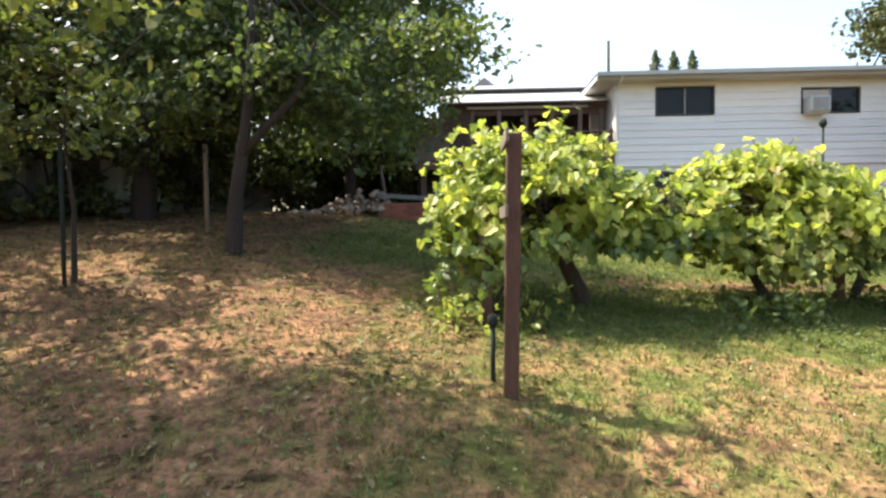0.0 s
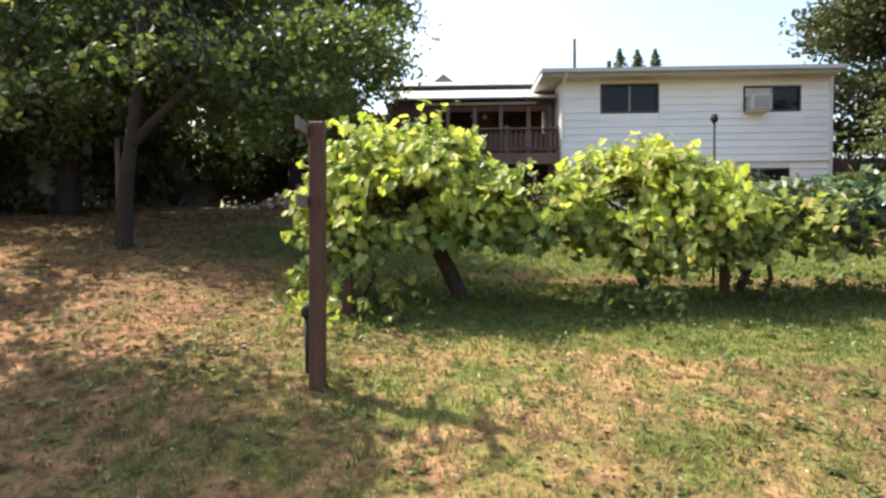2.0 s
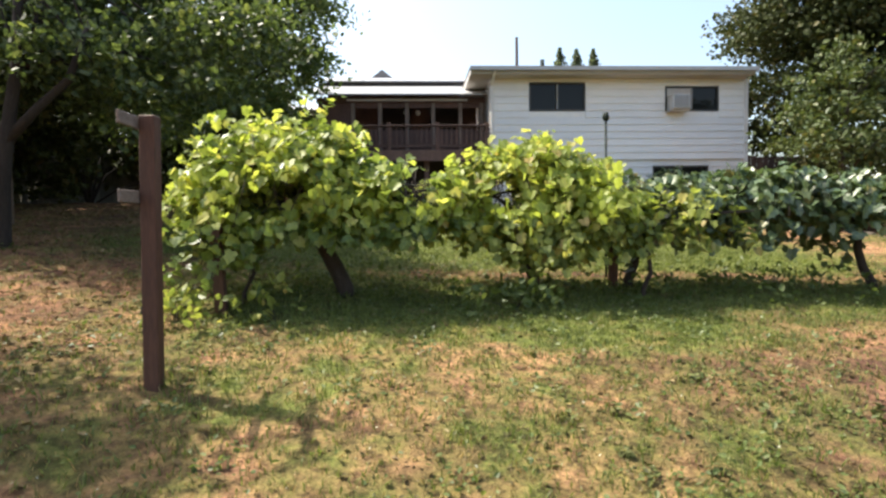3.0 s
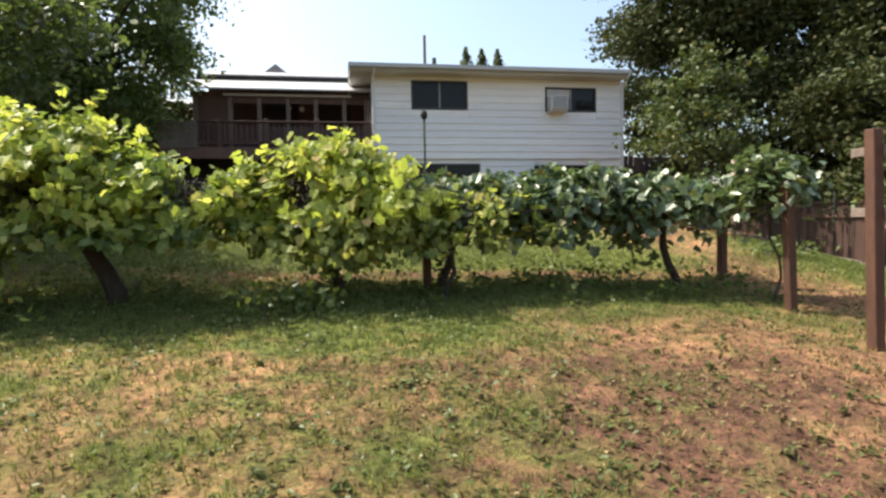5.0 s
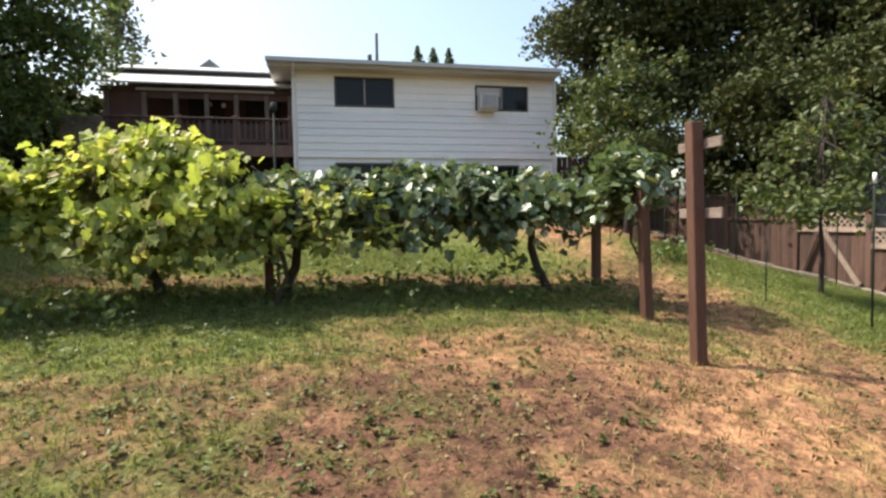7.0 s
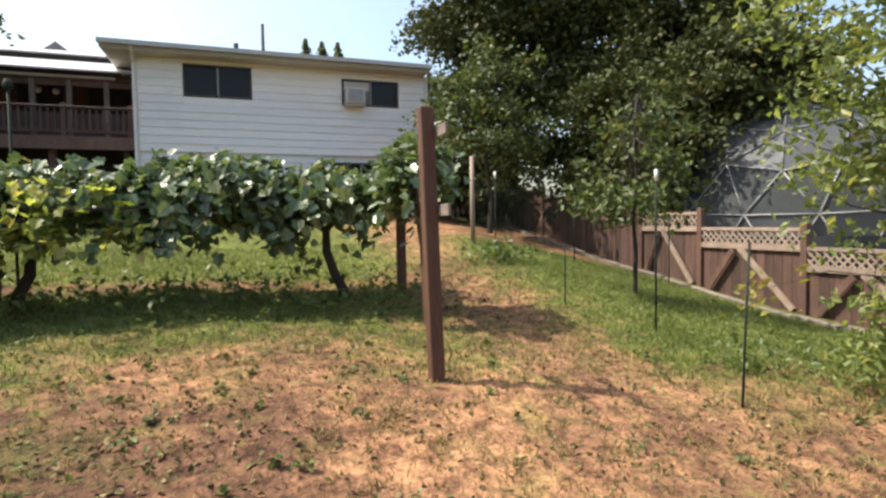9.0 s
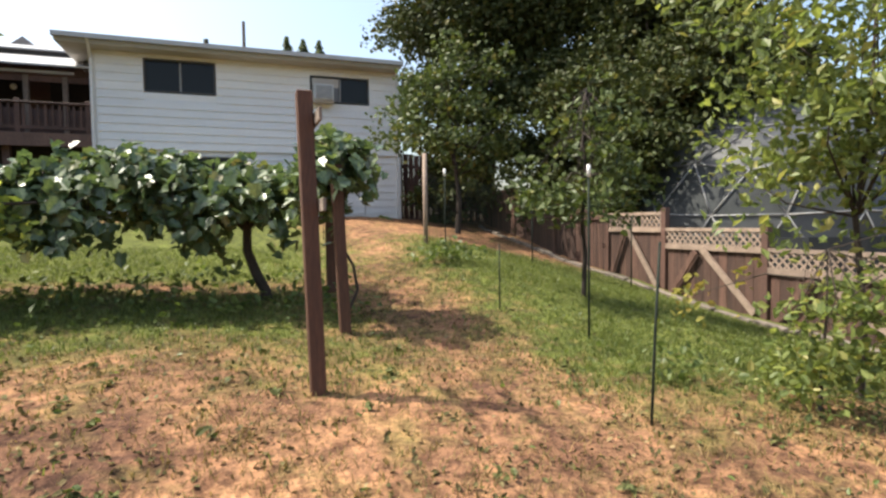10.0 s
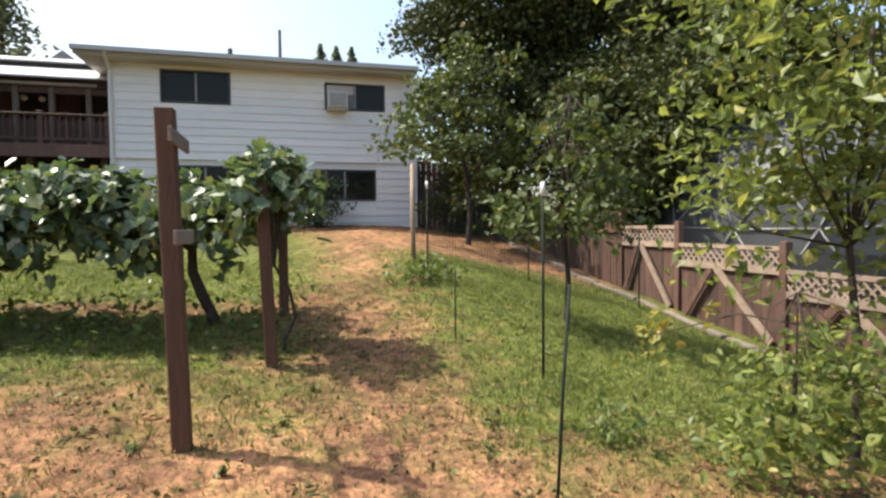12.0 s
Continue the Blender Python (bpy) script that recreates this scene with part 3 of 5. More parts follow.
def build_porch():
    """Raised deck with a red-stained covered porch against the house."""
    p = thing("porch", "red-stained covered porch on a raised deck", "porch")
    xl, xr, f, back = -1.27, 4.0, 15.05, 18.2
    floor_z = 3.55
    part("deck_floor", boxed(xl, xr, f, back, floor_z - 0.05, floor_z), M_DECKWOOD, p)
    part("rim_board", boxed(xl, xr, f - 0.045, f - 0.003, floor_z - 0.28, floor_z + 0.01, 0.005), M_DECKWOOD, p)
    part("rim_board", boxed(xl - 0.045, xl - 0.003, f - 0.045, back, floor_z - 0.28, floor_z + 0.01, 0.005), M_DECKWOOD, p)
    for x in (-1.1, 0.6, 2.3, 3.8):
        part("deck_post", boxed(x - 0.07, x + 0.07, f + 0.2, f + 0.34, ground_at(x, f) - 0.1, floor_z - 0.05, 0.006), M_DECKWOOD, p)
    part("top_rail", boxed(xl, xr, f - 0.03, f + 0.11, 4.2, 4.24, 0.006), M_REDWOOD, p)
    part("bottom_rail", boxed(xl, xr, f + 0.01, f + 0.07, floor_z + 0.1, floor_z + 0.17), M_REDWOOD, p)
    for x in (xl + 0.05, 0.15, 1.3, 2.6, xr - 0.07):
        part("rail_post", boxed(x - 0.05, x + 0.05, f, f + 0.1, floor_z, 4.3, 0.006), M_REDWOOD, p)
    x = xl + 0.2
    while x < xr - 0.1:
        part("baluster", boxed(x - 0.022, x + 0.022, f + 0.02, f + 0.06, floor_z + 0.1, 4.21), M_REDWOOD, p)
        x += 0.135
    for y in np.arange(f + 0.3, back, 0.14):
        part("baluster", boxed(xl + 0.02, xl + 0.06, y - 0.02, y + 0.02, floor_z + 0.05, 4.21), M_REDWOOD, p)
    part("top_rail", boxed(xl - 0.02, xl + 0.1, f + 0.12, back, 4.2, 4.24), M_REDWOOD, p)
    # porch frame, screens and back wall
    yl = 15.95
    for x in (-0.62, 0.26, 1.02, 1.78, 2.52, 3.3, 3.9):
        part("porch_post", boxed(x - 0.055, x + 0.055, yl, yl + 0.11, floor_z, 5.02, 0.006), M_PORCHPOST, p)
    part("porch_beam", boxed(-0.75, 4.0, yl - 0.02, yl + 0.13, 5.02, 5.16, 0.006), M_REDWOOD, p)
    part("knee_wall", boxed(-0.68, 4.0, yl + 0.03, yl + 0.08, floor_z, 4.25), M_REDWOOD, p)
    part("side_wall", boxed(-0.66, 0.2, yl + 0.03, yl + 0.08, 4.25, 5.02), M_REDWOOD, p)
    part("side_wall", boxed(-0.72, -0.66, yl + 0.12, 18.1, floor_z, 5.1), M_REDWOOD, p)
    for a, b in ((0.26, 1.02), (1.02, 1.78), (1.78, 2.52), (2.52, 3.3), (3.3, 3.9)):
        part("valance", boxed(a + 0.06, b - 0.06, yl + 0.03, yl + 0.06, 4.88, 5.02), M_REDWOOD, p)
    part("back_wall", boxed(-0.72, 4.0, 17.95, 18.1, 3.0, 6.12), M_REDWOOD, p)
    # Dark sheets added where only shade lies under the deck.
    part("under_deck_shade", boxed(xl, 4.0, 16.3, 16.4, 1.0, floor_z - 0.06), M_INTERIOR, p, "dark sheet standing for the shade under the deck")
    part("under_deck_shade", boxed(xl, xl + 0.06, f + 0.3, 16.3, 1.0, floor_z - 0.06), M_INTERIOR, p)
    # Flat near-black panels put the unlit depth of doorways into colour.
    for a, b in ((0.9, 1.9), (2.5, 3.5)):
        part("doorway", boxed(a, b, 17.92, 17.945, 3.6, 5.3), M_INTERIOR, p, "flat dark panel for an unlit doorway")
    # lower sheet roof and upper roof behind it
    bm = bmesh.new()
    a = [bm.verts.new(v) for v in ((-0.9, 15.6, 5.16), (4.02, 15.6, 5.16), (4.02, 17.2, 5.74), (-0.9, 17.2, 5.74),
                                   (-0.9, 15.6, 5.2), (4.02, 15.6, 5.2), (4.02, 17.2, 5.78), (-0.9, 17.2, 5.78))]
    for q in ((0, 3, 2, 1), (4, 5, 6, 7), (0, 1, 5, 4), (2, 3, 7, 6), (1, 2, 6, 5), (3, 0, 4, 7)):
        bm.faces.new([a[i] for i in q])
    part("lower_roof", bm, M_METALROOF, p, "pale sheet-metal porch roof")
    # Near-black strip puts the shade between the two roofs into colour.
    part("roof_gap", boxed(-0.9, 4.0, 17.3, 17.4, 5.6, 5.93), M_ROOFGAP, p)
    bm = bmesh.new()
    a = [bm.verts.new(v) for v in ((-0.75, 17.25, 5.93), (4.1, 17.25, 5.93), (4.1, 17.85, 6.16), (-0.75, 17.85, 6.16),
                                   (-0.75, 17.25, 5.97), (4.1, 17.25, 5.97), (4.1, 17.85, 6.2), (-0.75, 17.85, 6.2))]
    for q in ((0, 3, 2, 1), (4, 5, 6, 7), (0, 1, 5, 4), (2, 3, 7, 6), (1, 2, 6, 5), (3, 0, 4, 7)):
        bm.faces.new([a[i] for i in q])
    part("upper_roof", bm, M_METALROOF, p)
    # lattice skirt left under the deck and a stair rail
    part("end_panel", boxed(xl - 0.03, xl + 0.9, f - 0.075, f - 0.05, floor_z - 0.02, 4.2), M_PORCHPOST, p, "faded board panel")
    part("header_strip", boxed(0.1, 3.5, yl - 0.05, yl - 0.024, 5.06, 5.12), M_METALROOF, p, "pale strip under the roof edge")
    return p


build_porch()


def build_porch_globe(x, y):
    """White globe hung from the porch ceiling by a rod, added for a bright glint."""
    t = thing("porch_globe", "small white globe added for a glint in the porch", "lamp", (x, y, 4.86), group="porch lamps")
    bm = bmesh.new()
    bmesh.ops.create_uvsphere(bm, u_segments=12, v_segments=8, radius=0.075)
    part("globe", bm, M_WHITEPLASTIC, t)
    part("rod", tube(bmesh.new(), [(0, 0, 0.07), (0, 0, 0.5)], [0.012, 0.012], 6), M_STEEL, t)


build_porch_globe(1.75, 16.5)
build_porch_globe(2.1, 16.6)


def build_wing():
    w = thing("house_wing", "beige house wing beyond the porch with a low roof", "house")
    part("wall", boxed(-3.6, -0.75, 18.6, 22.0, 1.6, 5.3), M_BEIGE, w)
    bm = bmesh.new()
    a = [bm.verts.new(v) for v in ((-3.9, 18.2, 5.3), (-0.4, 18.2, 5.3), (-0.4, 22.4, 5.3), (-3.9, 22.4, 5.3), (-3.9, 20.3, 5.85), (-0.4, 20.3, 5.85))]
    for q in ((0, 1, 5, 4), (2, 3, 4, 5), (1, 2, 5), (3, 0, 4), (3, 2, 1, 0)):
        bm.faces.new([a[i] for i in q])
    part("roof", bm, M_METALROOF, w)


build_wing()


def build_gable():
    g = thing("far_house", "distant house gable above the porch roof", "house")
    part("wall", boxed(0.0, 1.6, 21.9, 26, 2.0, 6.9), M_REDWOOD, g)
    bm = bmesh.new()
    a = [bm.verts.new(v) for v in ((0.0, 21.8, 6.9), (1.65, 21.8, 6.9), (0.82, 21.8, 7.55), (0.0, 26, 6.9), (1.65, 26, 6.9), (0.82, 26, 7.55))]
    for q in ((0, 1, 2), (4, 3, 5), (0, 2, 5, 3), (1, 4, 5, 2), (1, 0, 3, 4)):
        bm.faces.new([a[i] for i in q])
    part("roof", bm, M_SHINGLE, g)


build_gable()


# ---- posts of the old trellis ----
def brown_post(x, y, z1, lean=(0.0, 0.0), w=0.09, arms=(), label="square brown-stained wooden trellis post standing in the grass"):
    z0 = ground_at(x, y)
    t = thing("trellis_post", label, "post", (x, y, z0), group="trellis posts")
    h = z1 - z0
    bm = box(bmesh.new(), -w / 2, w / 2, -w / 2, w / 2, -0.25, h)
    for v in bm.verts:
        v.co.x += lean[0] * v.co.z / h
        v.co.y += lean[1] * v.co.z / h
    part("shaft", bevelled(bm, 0.006), M_POST, t)
    for za, y0, y1, side in arms:
        part("cross_arm", boxed(side * (w / 2 + 0.012) - 0.009 + lean[0] * (za - z0) / h, side * (w / 2 + 0.012) + 0.009 + lean[0] * (za - z0) / h, y0, y1, za - z0 - 0.036, za - z0 + 0.036, 0.003), M_ARM, t, "bleached wooden cross arm")
    return t


POST_A = brown_post(0.30, 3.34, 2.225, (0.03, 0.0), arms=((2.18, -0.25, 0.25, -1), (1.75, -0.25, 0.25, -1)), label="square brown trellis end post with two short cross arms")
POST_B = brown_post(7.40, 3.71, 2.22, (-0.04, 0.02), arms=((2.06, -0.2, 0.27, 1), (1.57, -0.2, 0.27, 1)), label="square brown trellis post with two bleached cross arms")
POST_C = brown_post(7.80, 5.02, 1.95, (-0.05, 0.02))
POST_C2 = brown_post(7.88, 6.22, 1.75, (0.0, 0.0), label="square brown trellis post grown over by the vine")
POST_M = brown_post(4.18, 6.30, 1.9, (0.0, 0.0), label="dark wooden trellis post inside the vine row")
POST_N = brown_post(0.22, 4.8, 1.75, (-0.04, 0.0), label="dark wooden trellis post behind the end post")


def build_fence():
    """Board fence with lattice tops, stepping down the slope."""
    fence = thing("board_fence", "weathered board fence with lattice top stepping downhill", "fence")
    ys = [14.6, 12.8, 10.95, 9.1, 7.64, 5.8, 4.0, 2.2, 0.4, -1.4]
    tops = [2.3, 2.05, 1.85, 1.6, 1.34, 1.08, 0.9, 0.75, 0.65]
    x = 13.45
    for i, y in enumerate(ys):
        top = tops[max(i - 1, 0)] + 0.06
        part("fence_post", boxed(x - 0.05, x + 0.05, y - 0.05, y + 0.05, ground_at(x, y) - 0.2, top, 0.006), M_REDWOOD, fence)
    for (ya, yb), top in zip(zip(ys, ys[1:]), tops):
        lo = min(ground_at(x, ya), ground_at(x, yb)) - 0.05
        plain = ya > 9.2
        mid = top - (0.02 if plain else 0.29)
        n = max(1, round((ya - yb - 0.1) / 0.145))
        w = (ya - yb - 0.1) / n
        for k in range(n):
            a = yb + 0.05 + k * w
            part("board", boxed(x + 0.0, x + 0.02, a + 0.003, a + w - 0.003, lo, mid), M_FENCE, fence)
        part("rail", boxed(x - 0.045, x - 0.005, yb + 0.05, ya - 0.05, mid - 0.34 if plain else mid - 0.04, mid - 0.26 if plain else mid + 0.04), M_FENCE if plain else M_LATTICE, fence)
        part("rail", boxed(x - 0.045, x + 0.005, yb + 0.05, ya - 0.05, top - 0.05, top), M_FENCE if plain else M_LATTICE, fence)
        if plain:
            continue
        # diagonal laths both ways, clipped to the strip
        z0, z1, step = mid + 0.04, top - 0.05, 0.11
        for layer, s in ((0, 1), (1, -1)):
            k = yb - (z1 - z0)
            while k < ya:
                p, q = [(k, z0), (k + (z1 - z0), z1)] if s > 0 else [(k, z1), (k + (z1 - z0), z0)]
                a0, a1 = max(p[0], yb + 0.05), min(q[0], ya - 0.05)
                if a1 - a0 > 0.04:
                    za = p[1] + (q[1] - p[1]) * (a0 - p[0]) / (q[0] - p[0])
                    zb = p[1] + (q[1] - p[1]) * (a1 - p[0]) / (q[0] - p[0])
                    xx = x - 0.03 + 0.012 * layer
                    part("lath", beam(bmesh.new(), (xx, a0, za), (xx, a1, zb), 0.008, 0.025), M_LATTICE, fence)
                k += step
        if ya < 11:
            yb2 = yb + 0.12
            part("brace", beam(bmesh.new(), (x - 0.07, (ya + yb) / 2 + 0.1, mid - 0.02), (x - 0.07, yb2, lo + 0.1), 0.03, 0.09), M_LATTICE, fence, "bleached diagonal brace")
            part("brace", beam(bmesh.new(), (x - 0.07, (ya + yb) / 2 + 0.22, mid - 0.06), (x - 0.07, ya - 0.12, lo + 0.1), 0.03, 0.09), M_FENCE, fence, "dark diagonal brace")
    return fence


build_fence()


def build_end_fence():
    """Dark board fence that closes the gap between the house corner and the side fence."""
    f = thing("end_fence", "dark weathered board fence beside the house corner", "fence")
    a, b = Vector((11.2, 15.45)), Vector((13.35, 14.72))
    n, d = 15, (b - a)
    turn = math.degrees(math.atan2(d.y, d.x))
    rng = random.Random(12)
    for k in range(n):
        p = a + d * ((k + 0.5) / n)
        z = ground_at(p.x, p.y)
        part("board", box(bmesh.new(), -0.072, 0.072, -0.01, 0.01, z - 0.1, z + 1.78 + rng.uniform(-0.02, 0.02), pose(p.x, p.y, 0, 0, 0, turn)), M_FENCE, f)
    for h in (0.4, 1.45):
        part("rail", beam(bmesh.new(), (a.x, a.y + 0.035, ground_at(a.x, a.y) + h), (b.x, b.y + 0.035, ground_at(b.x, b.y) + h), 0.04, 0.09), M_FENCE, f)


build_end_fence()


def build_kerb():
    k = thing("garden_kerb", "low concrete kerb edging along the fence foot", "kerb")
    y = -1.0
    rng = random.Random(4)
    while y < 13.5:
        n = y + 0.6
        za, zb = ground_at(13.0, y), ground_at(13.0, n)
        bm = beam(bmesh.new(), (13.0 + rng.uniform(-0.03, 0.03), y + 0.008, za - 0.02 + rng.uniform(-0.025, 0.02)), (13.0 + rng.uniform(-0.03, 0.03), n - 0.008, zb - 0.02 + rng.uniform(-0.025, 0.02)), 0.11, 0.16)
        part("kerb_block", bevelled(bm, 0.012), M_KERB, k)
        y = n


build_kerb()


# ---- trees ----
def crown_points(rng, blobs, n, clump, per, gap=0.5):
    """Leaf places: sprays of leaves through the outer part of each blob, thinned by a noise field so that the outline is ragged."""
    pts, hubs = [], []
    vol = np.array([b[1][0] * b[1][1] * b[1][2] for b in blobs]) ** 0.75
    share = vol / vol.sum()
    ph = rng.uniform(0, 6.28, 6)
    for (c, r), s in zip(blobs, share):
        m = max(6, int(1.9 * n * s / per))
        d = rng.normal(size=(m, 3))
        d /= np.linalg.norm(d, axis=1)[:, None]
        rad = rng.uniform(0.3, 1.2, m) ** 0.6
        q = d * rad[:, None] * np.array(r)
        f = 5.2 / max(r)
        field = np.sin(f * q[:, 0] + ph[0] + 1.3 * np.sin(f * q[:, 2] + ph[1])) + np.sin(f * q[:, 1] + ph[2] + 1.1 * np.sin(f * q[:, 0] + ph[3])) + np.sin(1.4 * f * q[:, 2] + ph[4])
        keep = field + rng.normal(size=m) * 0.35 > gap - 0.35 - 0.9 * (1 - rad)
        h = np.array(c) + q[keep]
        if not len(h):
            continue
        hubs.append(h)
        out = d[keep] * np.array((1, 1, 0.35)) + np.array((0, 0, -0.25))
        u = rng.uniform(-1, 1.3, (len(h), per, 1))
        k = rng.normal(size=(len(h), per, 3)) * np.array((clump, clump, clump * 0.55)) * 0.62 + u * out[:, None, :] * clump * 1.1
        pts.append((h[:, None, :] + k).reshape(-1, 3))
    return np.concatenate(pts), np.concatenate(hubs)


def build_tree(name, label, base, trunk, blobs, count, leaf, material, shape="broad", clump=0.3, per=40, radius=0.12, seed=1, tilt=0.7, category="tree", limbs=14, bark=None, gap=0.5):
    """trunk: points relative to the base; blobs: crown ellipsoids, likewise."""
    rng = np.random.default_rng(seed)
    x, y = base
    t = thing(name, label, category, (x, y, ground_at(x, y)))
    pts, hubs = crown_points(rng, blobs, count, clump, per, gap)
    bm = bmesh.new()
    tr = [Vector(p) for p in trunk]
    n = len(tr)
    tube(bm, [(tr[0].x, tr[0].y, -0.2)] + trunk, [radius * 1.5] + [radius * (1.15 - 0.85 * i / (n - 1)) for i in range(n)], 10)
    part("trunk", bm, bark or M_BARK, t)
    pick = hubs[rng.choice(len(hubs), min(limbs, len(hubs)), replace=False)]
    for h in pick:
        k = int(rng.integers(max(1, n // 2), n))
        a, b = tr[k], Vector(h)
        mid = a.lerp(b, 0.5) + Vector(rng.normal(size=3) * 0.12) + Vector((0, 0, 0.1))
        r = radius * (0.5 - 0.25 * k / n)
        part("limb", tube(bmesh.new(), [a, mid, b], [r, r * 0.6, r * 0.2], 6), bark or M_BARK, t)
    leaves("crown", pts, leaf, shape, material, t, tilt, seed + 50)
    return t


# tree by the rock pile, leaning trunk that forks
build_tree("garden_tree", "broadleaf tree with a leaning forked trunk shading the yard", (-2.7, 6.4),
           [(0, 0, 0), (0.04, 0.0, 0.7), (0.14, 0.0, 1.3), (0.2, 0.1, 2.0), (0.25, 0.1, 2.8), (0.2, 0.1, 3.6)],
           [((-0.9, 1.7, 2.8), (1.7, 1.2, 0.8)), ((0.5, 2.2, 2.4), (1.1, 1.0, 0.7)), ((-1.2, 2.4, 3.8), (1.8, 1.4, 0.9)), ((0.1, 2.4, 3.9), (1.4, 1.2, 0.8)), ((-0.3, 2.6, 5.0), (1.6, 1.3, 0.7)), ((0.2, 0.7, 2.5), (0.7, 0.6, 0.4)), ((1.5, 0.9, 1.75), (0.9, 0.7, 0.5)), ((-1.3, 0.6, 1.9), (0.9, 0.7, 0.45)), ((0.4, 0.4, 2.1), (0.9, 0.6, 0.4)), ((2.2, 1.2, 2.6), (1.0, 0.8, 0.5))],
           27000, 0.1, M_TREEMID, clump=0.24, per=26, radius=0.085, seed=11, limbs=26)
part("limb", tube(bmesh.new(), [(0.12, 0, 1.15), (0.4, 0.05, 1.5), (0.75, 0.1, 1.85), (1.0, 0.1, 2.5)], [0.06, 0.05, 0.045, 0.02], 8), M_BARK, bpy.data.objects["garden_tree"])
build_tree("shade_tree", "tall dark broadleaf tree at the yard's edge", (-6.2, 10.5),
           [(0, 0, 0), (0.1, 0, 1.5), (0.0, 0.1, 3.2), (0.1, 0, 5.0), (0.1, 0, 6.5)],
           # last two blobs sit above the view, added to shade the garden tree
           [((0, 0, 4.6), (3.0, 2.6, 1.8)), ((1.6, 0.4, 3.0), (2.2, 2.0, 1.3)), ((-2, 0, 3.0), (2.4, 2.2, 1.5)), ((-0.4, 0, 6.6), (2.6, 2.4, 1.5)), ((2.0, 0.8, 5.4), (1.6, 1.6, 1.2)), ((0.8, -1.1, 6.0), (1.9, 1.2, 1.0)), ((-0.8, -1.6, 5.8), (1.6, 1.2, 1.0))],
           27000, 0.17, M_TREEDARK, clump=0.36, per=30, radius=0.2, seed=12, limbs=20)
build_tree("shade_tree", "broadleaf tree beside the rock pile reaching the deck", (-3.0, 14.4),
           [(0, 0, 0), (0.1, 0, 1.5), (0.3, 0.1, 3.0), (0.2, 0, 4.6)],
           [((0.7, -0.2, 2.2), (1.3, 1.2, 0.9)), ((1.0, 0, 3.5), (1.4, 1.3, 1.0)), ((1.7, -0.4, 4.7), (1.6, 1.3, 0.9)), ((2.6, -0.8, 5.5), (1.2, 0.9, 0.7)), ((1.9, -0.2, 3.6), (1.0, 0.9, 0.7)), ((-1.4, 0, 3.0), (2.0, 1.8, 1.6)), ((-0.6, 0.2, 5.6), (2.2, 2.0, 1.4)), ((0.6, -0.2, 6.4), (1.8, 1.6, 0.9))],
           31000, 0.125, M_TREE, clump=0.32, per=28, radius=0.16, seed=13, limbs=20)
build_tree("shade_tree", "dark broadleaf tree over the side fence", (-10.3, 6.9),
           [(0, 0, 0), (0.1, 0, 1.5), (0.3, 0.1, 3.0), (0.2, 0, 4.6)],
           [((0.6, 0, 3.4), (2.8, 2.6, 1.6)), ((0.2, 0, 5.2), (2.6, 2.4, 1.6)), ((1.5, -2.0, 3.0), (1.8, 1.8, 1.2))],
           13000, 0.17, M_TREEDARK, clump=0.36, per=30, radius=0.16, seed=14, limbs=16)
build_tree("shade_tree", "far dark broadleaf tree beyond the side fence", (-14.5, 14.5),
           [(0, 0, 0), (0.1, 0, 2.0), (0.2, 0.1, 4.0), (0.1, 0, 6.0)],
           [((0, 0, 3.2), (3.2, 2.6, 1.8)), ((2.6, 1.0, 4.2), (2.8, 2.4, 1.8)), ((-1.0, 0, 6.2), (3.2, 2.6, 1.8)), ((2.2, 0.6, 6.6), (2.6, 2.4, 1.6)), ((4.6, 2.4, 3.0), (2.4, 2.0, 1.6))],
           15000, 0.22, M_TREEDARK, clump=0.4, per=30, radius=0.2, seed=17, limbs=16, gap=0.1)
# tree that reaches over the path with a low branch
OVER = build_tree("overhanging_tree", "tree with a low leafy branch over the path", (-4.4, 1.5),
           [(0, 0, 0), (0.1, 0, 1.2), (0.2, 0.1, 2.4), (0.2, 0.1, 3.6)],
           # first four blobs stay out of view, added to shade the ground
           [((0.3, 2.2, 3.7), (1.5, 1.1, 0.35)), ((1.5, 2.4, 3.6), (1.1, 0.8, 0.28)), ((2.0, 2.2, 3.6), (0.8, 0.8, 0.22)), ((0.9, 1.4, 3.8), (1.6, 0.9, 0.35)), ((3.2, 0.4, 2.3), (0.5, 0.2, 0.06))],
           12800, 0.095, M_LIGHTLEAF, clump=0.25, per=18, radius=0.1, seed=15, limbs=22, gap=-0.1)
part("limb", tube(bmesh.new(), [(0.2, 0.1, 2.2), (1.4, 0.3, 2.4), (2.8, 0.35, 2.45), (4.4, 0.35, 2.36)], [0.05, 0.035, 0.02, 0.006], 7), M_BARK, OVER)
# sapling by the side stake
build_tree("sapling", "slender sapling with sparse leaves tied to a stake", (-3.75, 5.15),
           [(0, 0, 0), (0.02, 0, 0.7), (-0.05, 0, 1.4), (0.0, 0, 2.0)],
           [((-0.5, 0.1, 1.75), (0.8, 0.7, 0.55)), ((-0.7, 0.0, 2.4), (0.9, 0.7, 0.5))],
           1700, 0.1, M_APPLE, clump=0.16, per=14, radius=0.025, seed=16, limbs=10)
